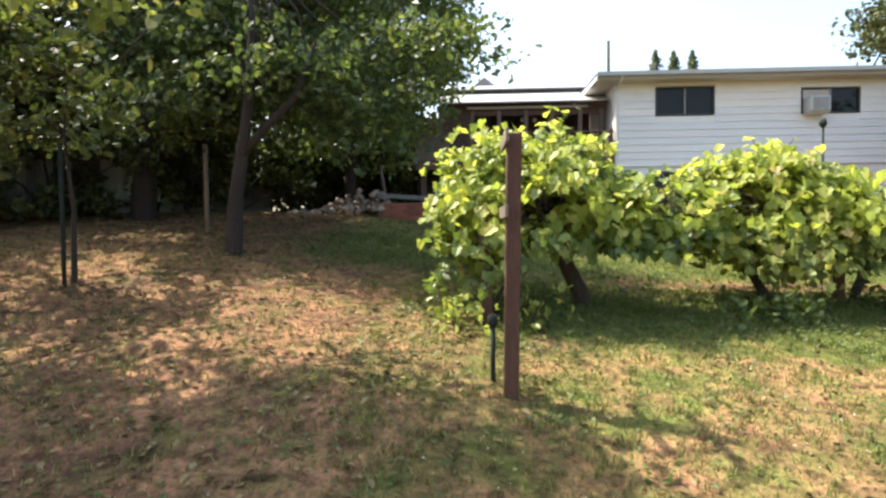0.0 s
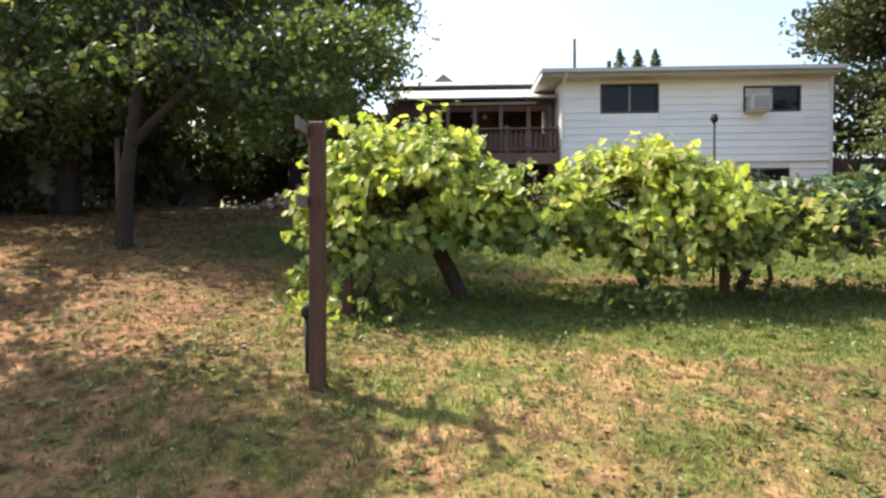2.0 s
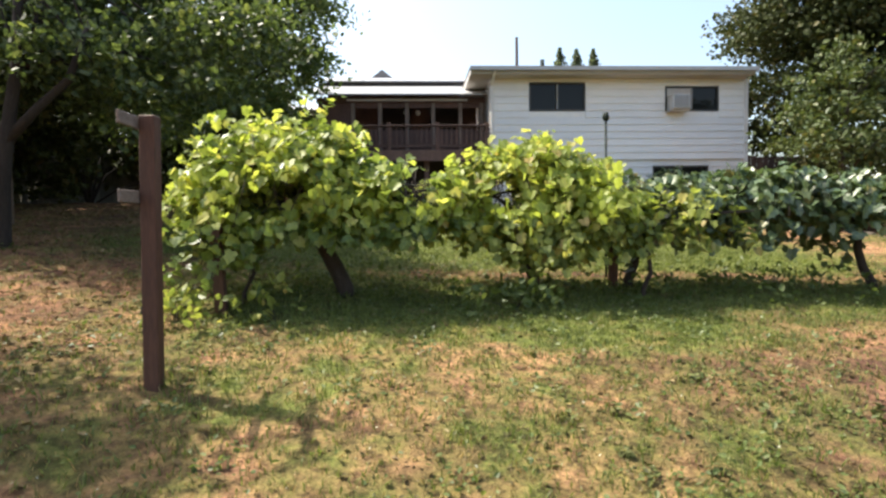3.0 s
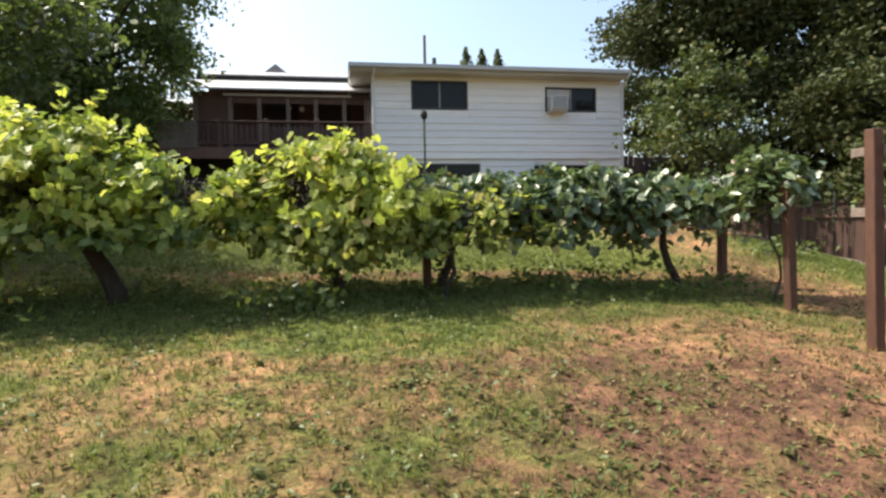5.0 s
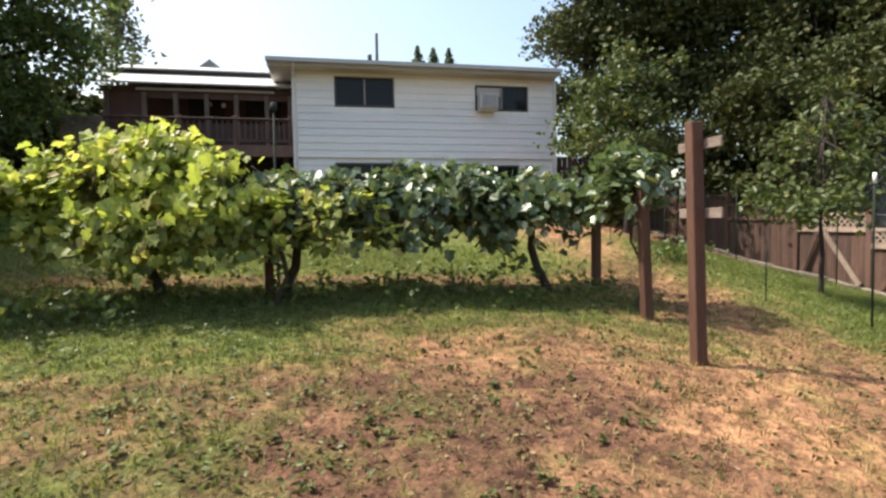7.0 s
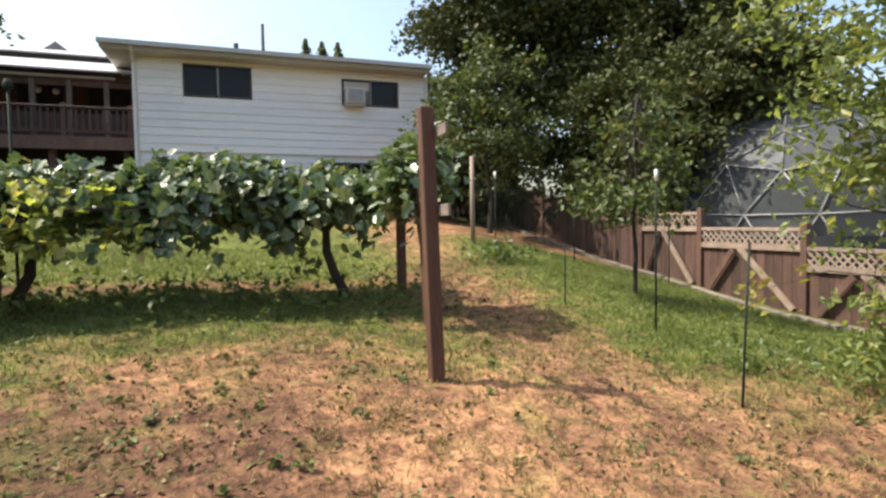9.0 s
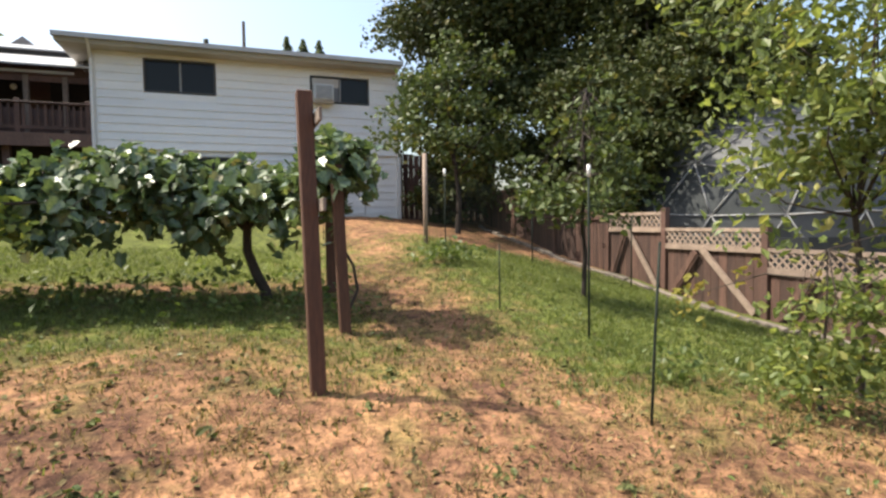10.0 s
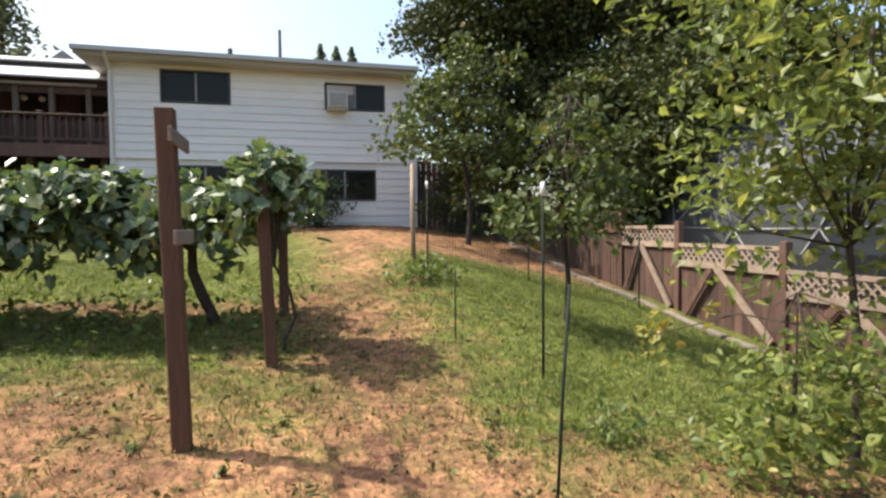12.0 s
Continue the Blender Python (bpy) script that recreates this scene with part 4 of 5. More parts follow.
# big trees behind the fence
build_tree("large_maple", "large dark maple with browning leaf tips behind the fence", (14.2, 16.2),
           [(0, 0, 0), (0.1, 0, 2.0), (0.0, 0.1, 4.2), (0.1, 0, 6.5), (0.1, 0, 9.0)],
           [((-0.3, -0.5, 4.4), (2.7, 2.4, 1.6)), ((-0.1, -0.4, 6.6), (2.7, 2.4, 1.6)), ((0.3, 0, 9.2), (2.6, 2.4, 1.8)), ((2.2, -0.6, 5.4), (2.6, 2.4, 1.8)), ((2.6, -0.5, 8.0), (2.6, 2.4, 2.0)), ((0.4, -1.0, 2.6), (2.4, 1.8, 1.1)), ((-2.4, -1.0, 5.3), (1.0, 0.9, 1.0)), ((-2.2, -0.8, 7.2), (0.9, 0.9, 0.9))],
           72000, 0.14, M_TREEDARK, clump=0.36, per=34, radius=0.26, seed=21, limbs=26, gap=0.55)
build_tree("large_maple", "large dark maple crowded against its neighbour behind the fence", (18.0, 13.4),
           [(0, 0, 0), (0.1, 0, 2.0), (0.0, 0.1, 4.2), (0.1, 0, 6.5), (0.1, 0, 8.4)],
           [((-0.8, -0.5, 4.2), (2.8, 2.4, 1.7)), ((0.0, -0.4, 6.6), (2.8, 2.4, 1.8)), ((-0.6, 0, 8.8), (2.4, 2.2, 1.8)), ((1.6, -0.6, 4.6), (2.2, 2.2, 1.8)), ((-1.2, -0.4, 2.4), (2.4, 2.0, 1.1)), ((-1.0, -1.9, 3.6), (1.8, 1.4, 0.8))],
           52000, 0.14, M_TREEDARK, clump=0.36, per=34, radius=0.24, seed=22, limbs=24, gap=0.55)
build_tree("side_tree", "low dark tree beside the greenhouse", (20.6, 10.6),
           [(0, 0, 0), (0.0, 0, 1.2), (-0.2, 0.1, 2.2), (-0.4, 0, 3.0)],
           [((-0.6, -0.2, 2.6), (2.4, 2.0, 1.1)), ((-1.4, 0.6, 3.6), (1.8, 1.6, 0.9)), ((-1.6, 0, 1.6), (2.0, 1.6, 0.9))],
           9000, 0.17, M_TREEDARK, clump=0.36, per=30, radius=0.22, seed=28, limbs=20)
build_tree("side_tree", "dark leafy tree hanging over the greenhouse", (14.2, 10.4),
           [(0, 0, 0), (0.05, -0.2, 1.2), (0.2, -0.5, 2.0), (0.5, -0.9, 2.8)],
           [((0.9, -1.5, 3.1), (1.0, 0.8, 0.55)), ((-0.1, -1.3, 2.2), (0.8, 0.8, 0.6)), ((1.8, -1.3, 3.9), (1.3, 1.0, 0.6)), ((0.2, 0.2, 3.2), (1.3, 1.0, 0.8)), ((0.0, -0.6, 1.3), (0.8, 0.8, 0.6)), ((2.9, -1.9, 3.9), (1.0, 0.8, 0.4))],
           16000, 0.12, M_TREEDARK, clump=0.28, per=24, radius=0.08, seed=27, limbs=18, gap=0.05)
build_tree("fruit_tree", "small fruit tree with a low spreading crown", (11.6, 12.0),
           [(0, 0, 0), (0.05, 0, 0.7), (0.0, 0.05, 1.3), (-0.1, 0, 2.0), (-0.1, 0, 2.6)],
           [((-1.0, -0.3, 2.2), (1.0, 0.9, 0.45)), ((0.3, 0.2, 2.4), (1.2, 1.0, 0.7)), ((-0.4, 0, 3.1), (1.0, 0.9, 0.5)), ((0.9, 0.4, 1.6), (0.9, 0.8, 0.5)), ((0.3, 0, 3.9), (0.8, 0.7, 0.4))],
           5200, 0.12, M_APPLE, clump=0.22, per=20, radius=0.06, seed=23, limbs=20)
build_tree("apple_tree", "young apple tree with an open crown on the lawn", (10.75, 5.95),
           [(0, 0, 0), (0.02, 0, 0.5), (-0.02, 0.0, 0.9), (0.03, 0, 1.4), (0.0, 0, 1.9), (0.05, 0, 2.4)],
           [((0, 0, 1.3), (0.75, 0.7, 0.35)), ((0.15, 0, 1.8), (0.6, 0.55, 0.4)), ((0.1, 0, 2.35), (0.38, 0.36, 0.35)), ((0.5, 0, 1.2), (0.5, 0.5, 0.3)), ((-0.5, 0, 1.15), (0.4, 0.4, 0.22))],
           1500, 0.095, M_APPLE, clump=0.15, per=13, radius=0.026, seed=24, limbs=34)
build_tree("nut_tree", "light green leafy young tree on the lawn by the fence", (11.1, 3.1),
           [(0, 0, 0), (0.03, 0, 0.6), (0.0, 0.05, 1.3), (0.06, 0, 2.0), (0.1, 0, 2.9)],
           [((-0.45, 0.1, 1.95), (0.55, 0.55, 0.4)), ((0.0, 0, 2.5), (0.85, 0.8, 0.45)), ((0.45, -0.3, 1.7), (0.7, 0.7, 0.4)), ((-0.4, 0.2, 3.0), (0.8, 0.7, 0.4)), ((0.5, -0.4, 3.2), (0.8, 0.8, 0.5)), ((0.4, -0.3, 1.1), (0.5, 0.5, 0.3)), ((-0.35, 0.1, 1.5), (0.65, 0.6, 0.35)), ((0.25, -0.1, 2.05), (0.8, 0.7, 0.4)), ((0.7, -0.5, 2.4), (0.7, 0.7, 0.5))],
           7600, 0.085, M_LIGHTLEAF, "small", clump=0.17, per=18, radius=0.026, seed=25, limbs=30, bark=M_VINEBARK, gap=0.35)
build_tree("young_shrub", "low yellow-green shrub growing out of the lawn", (10.35, 2.85),
           [(0, 0, 0), (0.02, 0, 0.3), (0.05, 0.0, 0.6), (0.05, 0, 1.0)],
           [((0.0, 0, 0.5), (0.42, 0.4, 0.35)), ((0.15, -0.15, 0.72), (0.25, 0.25, 0.2)), ((0.0, -0.1, 0.25), (0.4, 0.35, 0.2)), ((0.45, -0.35, 0.5), (0.4, 0.4, 0.3))],
           1150, 0.062, M_LIGHTLEAF, clump=0.12, per=12, radius=0.012, seed=26, limbs=22, category="shrub", bark=M_VINEBARK)


def conifer(x, y, h, seed):
    rng = np.random.default_rng(seed)
    t = thing("spruce", "dark pointed spruce top behind the roof", "tree", (x, y, ground_at(x, y)), group="distant spruces")
    part("trunk", tube(bmesh.new(), [(0, 0, -0.2), (0, 0, h * 0.5), (0, 0, h)], [0.2, 0.12, 0.02], 6), M_BARK, t)
    z = rng.uniform(0.25, 1, 2600) ** 0.8 * h
    a = rng.uniform(0, 6.283, z.size)
    r = (h - z + 0.08) * 0.58 * np.sqrt(rng.uniform(0.02, 1, z.size)) * (0.55 + 0.45 * np.sin(z * 9 + 2.5 * np.sin(3 * a + seed)) * np.cos(2 * a + z))
    leaves("crown", np.stack((r * np.cos(a), r * np.sin(a), z - 0.25 * r), 1), 0.15 if h < 10 else 0.42, "small", M_CONIFER, t, 0.5, seed)


conifer(9.46, 28.1, 8.55, 1)
conifer(10.15, 27.6, 8.35, 2)
conifer(10.8, 27.0, 8.2, 3)
conifer(-6.8, 36.0, 14.6, 4)


def build_mast():
    m = thing("utility_pole", "thin grey pole rising behind the house roof", "pole", (7.58, 29.7, ground_at(7.58, 29.7)))
    part("shaft", tube(bmesh.new(), [(0, 0, -0.3), (0, 0, 5), (0, 0, 11.4 - ground_at(7.58, 29.7))], [0.12, 0.1, 0.075], 10), M_BARK, m)


build_mast()


# ---- grape vines ----
def build_vine(x0, x1, y, wire, shoots, reach, up, droop, material, piece, seed, trunk_x, label="", leaf=0.125, front=0.6, thick=1.0, slant=0.0, clear=0.32, peak=None, push=0.55, skirt=None, spires=0, gaps=0.0, loose=0.5):
    """One grape vine on the wires: crooked trunk, canes, and arching shoots hung with leaves; single leaves at its face.
    clear: height of bare stem below the leaves; skirt: (x0, x1, height) where they hang lower; spires: upright shoot tips."""
    rng = np.random.default_rng(seed)
    base = np.array((trunk_x, y, ground_at(trunk_x, y)))
    v = thing("grape_vine", label, "vine", tuple(base), group="row of grape vines")
    bm = bmesh.new()
    s = 1 if slant >= 0 else -1
    k = thick
    tube(bm, [(0, 0, -0.15), (0.01 * s, 0, 0.08), (0.1 * s, 0.02, 0.26), (0.06 * s + slant * 0.4, 0, 0.48), (slant * 0.8 - 0.06 * s, 0, 0.7), (slant, 0, wire)],
         [0.075 * k, 0.052 * k, 0.05 * k, 0.045 * k, 0.04 * k, 0.03 * k], 8)
    part("vine_trunk", bm, M_VINEBARK, v)
    head = Vector((slant * 0.8 - 0.06 * s, 0, 0.68))
    for end in (x0, (x0 + trunk_x) / 2, x1, (x1 + trunk_x) / 2):
        e = end - trunk_x
        bm = tube(bmesh.new(), [head, (e * 0.4, rng.uniform(-0.08, 0.08), wire + rng.uniform(-0.1, 0.05)), (e, rng.uniform(-0.08, 0.08), wire + rng.uniform(-0.12, 0.06))], [0.03 * k, 0.02, 0.01], 6)
        part("cane", bm, M_VINEBARK, v)
    ph = rng.uniform(0, 6.283, 4)
    pts, face, young, stems = [], [], [], bmesh.new()
    for i in range(shoots + spires):
        spire = i >= shoots
        x = rng.uniform(x0, x1)
        edge = min(1.0, 0.45 + min(x - x0, x1 - x) / 0.6)
        mound = 1.0 if peak is None else 0.42 + 0.75 * math.exp(-((x - peak) / 0.62) ** 2)
        p = np.array((x, y + rng.normal() * 0.07, wire + rng.uniform(-0.25, 0.12) + ground_at(x, y)))
        yaw = rng.uniform(0, 6.283)
        out = np.array((0.45 * math.cos(yaw), math.sin(yaw) * 0.8 - (push if rng.uniform() < front else -0.25), 0))
        d = out * rng.uniform(0.25, 1.0) + np.array((0, 0, rng.uniform(0.15, 1.0) * up * mound))
        n = int(rng.uniform(0.5, 1.0) * reach * edge * (0.35 + 0.65 * mound) / 0.055)
        fall = droop
        if spire:
            d, n, fall = np.array((rng.normal() * 0.12, rng.normal() * 0.2, 1.0)), int(rng.uniform(0.4, 0.72) * (0.4 + 0.6 * mound) * reach / 0.055), 0.3
        path = [p.copy()]
        for step in range(n):
            d = d + np.array((rng.normal() * 0.06, rng.normal() * 0.06, -fall * 0.055 * (1 + step * 0.06)))
            p = p + d / (np.linalg.norm(d) + 1e-6) * 0.055
            low = skirt[2] if skirt and skirt[0] < p[0] < skirt[1] else clear
            if p[2] < land_raw(p[:1], p[1:2])[0] + low * (0.3 if i % 9 == 0 else 1):
                break
            path.append(p.copy())
            hole = math.sin(5.1 * p[0] + ph[0] + math.sin(4.3 * p[2] + ph[1])) + math.sin(5.7 * p[2] + ph[2] + 1.2 * math.sin(3.9 * p[0] + ph[3]))
            if hole < gaps - 2.0 and not spire:
                continue
            side = np.array((rng.normal(), rng.normal(), rng.normal() * 0.5)) * 0.05
            facing = np.array((0.7 * (p[0] - path[0][0]), 1.1 * (p[1] - y), 0.75 + 0.5 * (p[2] - base[2] - wire)))
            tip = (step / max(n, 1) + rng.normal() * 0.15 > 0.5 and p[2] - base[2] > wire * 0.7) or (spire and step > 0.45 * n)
            pts.append(p + side)
            face.append(facing)
            young.append(tip)
            if rng.uniform() < 0.45:
                pts.append(p - side * 1.2)
                face.append(facing)
                young.append(tip)
        if len(path) > 3 and (i % 2 == 0 or spire):
            q = [path[0], path[len(path) // 2], path[-1]]
            tube(stems, [Vector(a - base) for a in q], [0.006, 0.005, 0.003], 4)
    pts, face, young = np.array(pts), np.array(face), np.array(young)
    face /= np.linalg.norm(face, axis=1)[:, None] + 1e-9
    st = part("cane_mass", stems, M_VINEBARK, v)
    st["kind"] = "stuff"
    near = np.argsort(pts[:, 1] + rng.uniform(0, 0.5, len(pts)) + 9.0 * young)[:260]
    rest = np.ones(len(pts), bool)
    rest[near] = False
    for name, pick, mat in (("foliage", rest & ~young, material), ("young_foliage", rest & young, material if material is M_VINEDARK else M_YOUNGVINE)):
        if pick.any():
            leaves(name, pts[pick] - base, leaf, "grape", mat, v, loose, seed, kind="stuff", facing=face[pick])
    shapes = []
    for k in range(6):
        t, faces = leaf_template("grape", rng.uniform(0.1, 0.45))
        me = bpy.data.meshes.new("leaf")
        me.from_pydata((t * leaf * (0.75 + 0.1 * k)).tolist(), [], faces)
        me.materials.append(piece)
        shapes.append(me)
    fr = hung_frames(rng, face[near], loose)
    for i, k in enumerate(near):
        ob = new("leaf", shapes[i % 6])
        ob.parent = v
        ob.matrix_local = Matrix.Translation(pts[k] - base) @ Matrix(fr[i].tolist()).to_4x4()
    return v


build_vine(-0.15, 2.2, 5.5, 1.0, 500, 1.35, 1.72, 1.7, M_VINEGREEN, M_VINEGREEN_PIECE, 31, 1.2, "bushy bright green grape vine with a thick leaning trunk", leaf=0.09, front=0.68, thick=1.6, slant=-0.4, peak=0.62, clear=0.58, push=1.0, skirt=(-0.8, 0.55, 0.2), spires=16, gaps=0.85)
build_vine(-0.2, 0.55, 5.15, 0.72, 75, 0.75, 0.6, 1.6, M_VINEGREEN, M_VINEGREEN_PIECE, 37, 0.3, "low drooping grape shoots at the row end", leaf=0.088, front=0.6, thick=0.35, clear=0.12, push=0.5)
build_vine(2.1, 4.25, 6.0, 1.0, 450, 1.3, 1.5, 1.8, M_VINE, M_VINE_PIECE, 32, 3.2, "bright green grape vine with yellowing leaves", leaf=0.088, front=0.66, slant=-0.14, clear=0.42, peak=3.25, push=0.9, skirt=(2.75, 3.65, 0.24), spires=12, gaps=0.85)
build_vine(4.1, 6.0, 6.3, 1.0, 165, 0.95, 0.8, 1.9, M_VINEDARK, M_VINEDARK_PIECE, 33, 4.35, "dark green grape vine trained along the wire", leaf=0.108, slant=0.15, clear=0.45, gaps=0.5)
build_vine(4.2, 5.5, 5.75, 0.95, 26, 0.85, 0.3, 1.5, M_VINE, M_VINE_PIECE, 36, 4.3, "long light green grape shoots hanging over the wire", leaf=0.092, front=0.8, thick=0.5, clear=0.5)
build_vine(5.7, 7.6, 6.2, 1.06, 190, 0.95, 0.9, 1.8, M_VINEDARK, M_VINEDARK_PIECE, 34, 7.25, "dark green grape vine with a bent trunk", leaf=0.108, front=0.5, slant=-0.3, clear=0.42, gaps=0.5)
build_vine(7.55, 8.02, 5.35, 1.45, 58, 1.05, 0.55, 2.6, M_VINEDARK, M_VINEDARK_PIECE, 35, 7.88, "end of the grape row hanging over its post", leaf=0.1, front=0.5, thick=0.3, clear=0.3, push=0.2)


def build_wires():
    w = thing("trellis_wire", "thin steel wires strung along the vine row", "wire")
    for z in (0.75, 1.1):
        bm = bmesh.new()
        pts = [(x, 6.25, ground_at(x, 6.25) + z - 0.01 * math.sin(math.pi * ((x * 0.7) % 1))) for x in np.arange(0.4, 8.0, 0.5)]
        tube(bm, pts, [0.0025] * len(pts), 5)
        part("wire", bm, M_GALV, w)


build_wires()


# ---- stakes, netting, pole lamp ----
def stake(x, y, h, r=0.011, lean=(0, 0), mat=None, label="thin dark steel garden stake in the lawn", name="garden_stake"):
    t = thing(name, label, "stake", (x, y, ground_at(x, y)), group="garden stakes")
    part("rod", tube(bmesh.new(), [(0, 0, -0.2), (lean[0] * 0.5, lean[1] * 0.5, h * 0.5), (lean[0], lean[1], h)], [r, r, r], 8), mat or M_STEEL, t)
    return t


stake(9.10, 2.91, 1.02, 0.008, (0.09, 0.03))
def capped(t, h):
    part("cap", tube(bmesh.new(), [(0, 0, h - 0.03), (0, 0, h + 0.07)], [0.016, 0.016], 8), M_WHITEPLASTIC, t, "white plastic cap")


capped(stake(9.76, 4.43, 1.4, 0.01), 1.4)
stake(9.31, 5.22, 0.62, 0.007)
capped(stake(9.62, 7.5, 1.1, 0.009), 1.1)
stake(0.2, 3.5, 0.36, 0.016, label="short black irrigation pipe beside the trellis post", name="irrigation_pipe")
part("head", tube(bmesh.new(), [(0, 0, 0.36), (0, 0, 0.38), (0, 0, 0.42), (0, 0, 0.44)], [0.02, 0.035, 0.035, 0.015], 10), M_STEEL, bpy.data.objects["irrigation_pipe"], "black sprinkler head")
stake(9.61, 8.3, 1.32, 0.035, mat=M_LATTICE, label="pale round wooden post on the worn path", name="round_post")
stake(-3.75, 5.02, 1.35, 0.02, label="dark stake beside the sapling")
stake(-3.99, 8.48, 1.35, 0.035, mat=M_LATTICE, label="pale wooden pole under the trees", name="wooden_pole")


def build_pole_lamp():
    p = thing("garden_lamp", "black pole lamp standing behind the vines", "lamp", (4.24, 6.7, ground_at(4.24, 6.7)))
    h = 2.9 - ground_at(4.24, 6.7)
    part("pole", tube(bmesh.new(), [(0, 0, -0.2), (0, 0, h - 0.1)], [0.015, 0.013], 8), M_STEEL, p)
    part("head", tube(bmesh.new(), [(0, 0, h - 0.1), (0, 0, h - 0.06), (0, 0, h)], [0.025, 0.045, 0.03], 10), M_STEEL, p)


build_pole_lamp()


def build_greenhouse():
    """Faceted dome greenhouse: milky film panels on struts, over a low round wall."""
    gx, gy, r, riser = 16.9, 8.8, 2.7, 0.65
    g = thing("greenhouse", "faceted dome greenhouse of milky film behind the fence", "greenhouse", (gx, gy, ground_at(gx, gy)))
    bm = bmesh.new()
    bmesh.ops.create_icosphere(bm, subdivisions=1, radius=1)
    bm.normal_update()
    corners = [[v.co.copy() for v in f.verts] for f in bm.faces]
    bm.free()
    n, up = 3, riser
    towards = Vector((-0.77, -0.63, 0.1)).normalized()
    struts = {}
    for a, b, c in corners:
        at = lambda i, j: (a * (n - i - j) + b * i + c * j).normalized()
        tris = [(at(i, j), at(i + 1, j), at(i, j + 1)) for i in range(n) for j in range(n - i)]
        tris += [(at(i + 1, j), at(i + 1, j + 1), at(i, j + 1)) for i in range(n - 1) for j in range(n - 1 - i)]
        for tri in tris:
            mid = (tri[0] + tri[1] + tri[2]) / 3
            if mid.z < -0.2:
                continue
            pm = bmesh.new()
            pv = [pm.verts.new(p * r * 0.995 + Vector((0, 0, up))) for p in tri] + [pm.verts.new(p * r * 0.99 + Vector((0, 0, up))) for p in tri]
            for q in ((0, 1, 2), (5, 4, 3), (0, 3, 4, 1), (1, 4, 5, 2), (2, 5, 3, 0)):
                pm.faces.new([pv[k] for k in q])
            # Dark panels stand in for open bays and the unlit inside behind them.
            dark = 0.2 < mid.z < 0.52 and mid.dot(towards) > 0.72
            part("panel", pm, M_BAYRISER if dark else M_FILM, g, "dark panel standing for an open unlit bay" if dark else "")
            for p, q in ((0, 1), (1, 2), (2, 0)):
                key = tuple(sorted((tuple(round(w, 3) for w in tri[p]), tuple(round(w, 3) for w in tri[q]))))
                struts[key] = (tri[p] * r, tri[q] * r)
    for p, q in struts.values():
        mid = ((p + q) / 2).normalized()
        white = mid.dot(towards) > 0.8 and 0.12 < mid.z < 0.5
        part("strut", tube(bmesh.new(), [p + Vector((0, 0, up)), q + Vector((0, 0, up))], [0.016, 0.016], 5), M_FRAME if white else M_DARKGRILLE, g)
    ring = bmesh.new()
    k = 20
    lo = [ring.verts.new((r * math.cos(6.28319 * i / k), r * math.sin(6.28319 * i / k), -0.2)) for i in range(k)]
    hi = [ring.verts.new((r * math.cos(6.28319 * i / k), r * math.sin(6.28319 * i / k), up + 0.1)) for i in range(k)]
    for i in range(k):
        ring.faces.new((lo[i], lo[(i + 1) % k], hi[(i + 1) % k], hi[i]))
    part("riser_wall", ring, M_BAYRISER, g)


build_greenhouse()


def build_netting():
    """Fine black garden net strung from the round post to a stake before the fence."""
    t = thing("garden_netting", "fine black garden netting strung between posts", "netting")
    a, b, h = Vector((9.63, 8.32)), Vector((12.75, 7.6)), 1.02
    bm = bmesh.new()
    n = 78
    for k in range(n + 1):
        p = a.lerp(b, k / n)
        z = ground_at(p.x, p.y)
        beam(bm, (p.x, p.y, z + 0.02), (p.x + 0.01 * math.sin(k), p.y, z + h - 0.05 * math.sin(math.pi * ((k / 26) % 1))), 0.004, 0.004)
    for row in range(26):
        pts = [a.lerp(b, k / 12) for k in range(13)]
        tube(bm, [(p.x, p.y, ground_at(p.x, p.y) + 0.03 + row * (h - 0.06) / 25 - 0.02 * math.sin(k * 1.4)) for k, p in enumerate(pts)], [0.002] * 13, 4)
    net = part("net", bm, M_STEEL, t)
    net["kind"] = "stuff"
    for x, y in ((12.75, 7.6), (11.2, 7.96)):
        z = ground_at(x, y)
        part("stake", tube(bmesh.new(), [(x, y, z - 0.2), (x, y, z + 1.1)], [0.011, 0.011], 8), M_STEEL, t)


build_netting()


def build_arching_cane():
    """Long thin cane arching over the lawn with yellowing leaf clusters."""
    x, y = 10.95, 2.6
    z = ground_at(x, y)
    t = thing("arching_cane", "thin arching cane with clusters of yellowing leaves", "shrub", (x, y, z))
    path = [(0, 0, -0.1), (-0.05, 0.1, 0.5), (-0.15, 0.4, 0.88), (-0.35, 0.85, 0.92), (-0.62, 1.3, 0.72)]
    part("stem", tube(bmesh.new(), path, [0.012, 0.01, 0.008, 0.006, 0.003], 6), M_VINEBARK, t)
    rng = np.random.default_rng(91)
    pts = []
    for c, n, w in (((-0.62, 1.3, 0.68), 46, 0.1), ((-0.4, 0.95, 0.9), 12, 0.07), ((-0.2, 0.5, 0.9), 16, 0.08), ((-0.1, 0.2, 0.65), 20, 0.1)):
        pts.append(np.array(c) + rng.normal(size=(n, 3)) * w)
    leaves("foliage", np.concatenate(pts), 0.07, "broad", M_YELLOWLEAF, t, 0.7, 92, kind="stuff")


build_arching_cane()


# ---- rock pile, planter, side fence ----
def rock(rng):
    bm = bmesh.new()
    bmesh.ops.create_icosphere(bm, subdivisions=1, radius=1)
    for v in bm.verts:
        v.co *= rng.uniform(0.75, 1.15)
    return bm


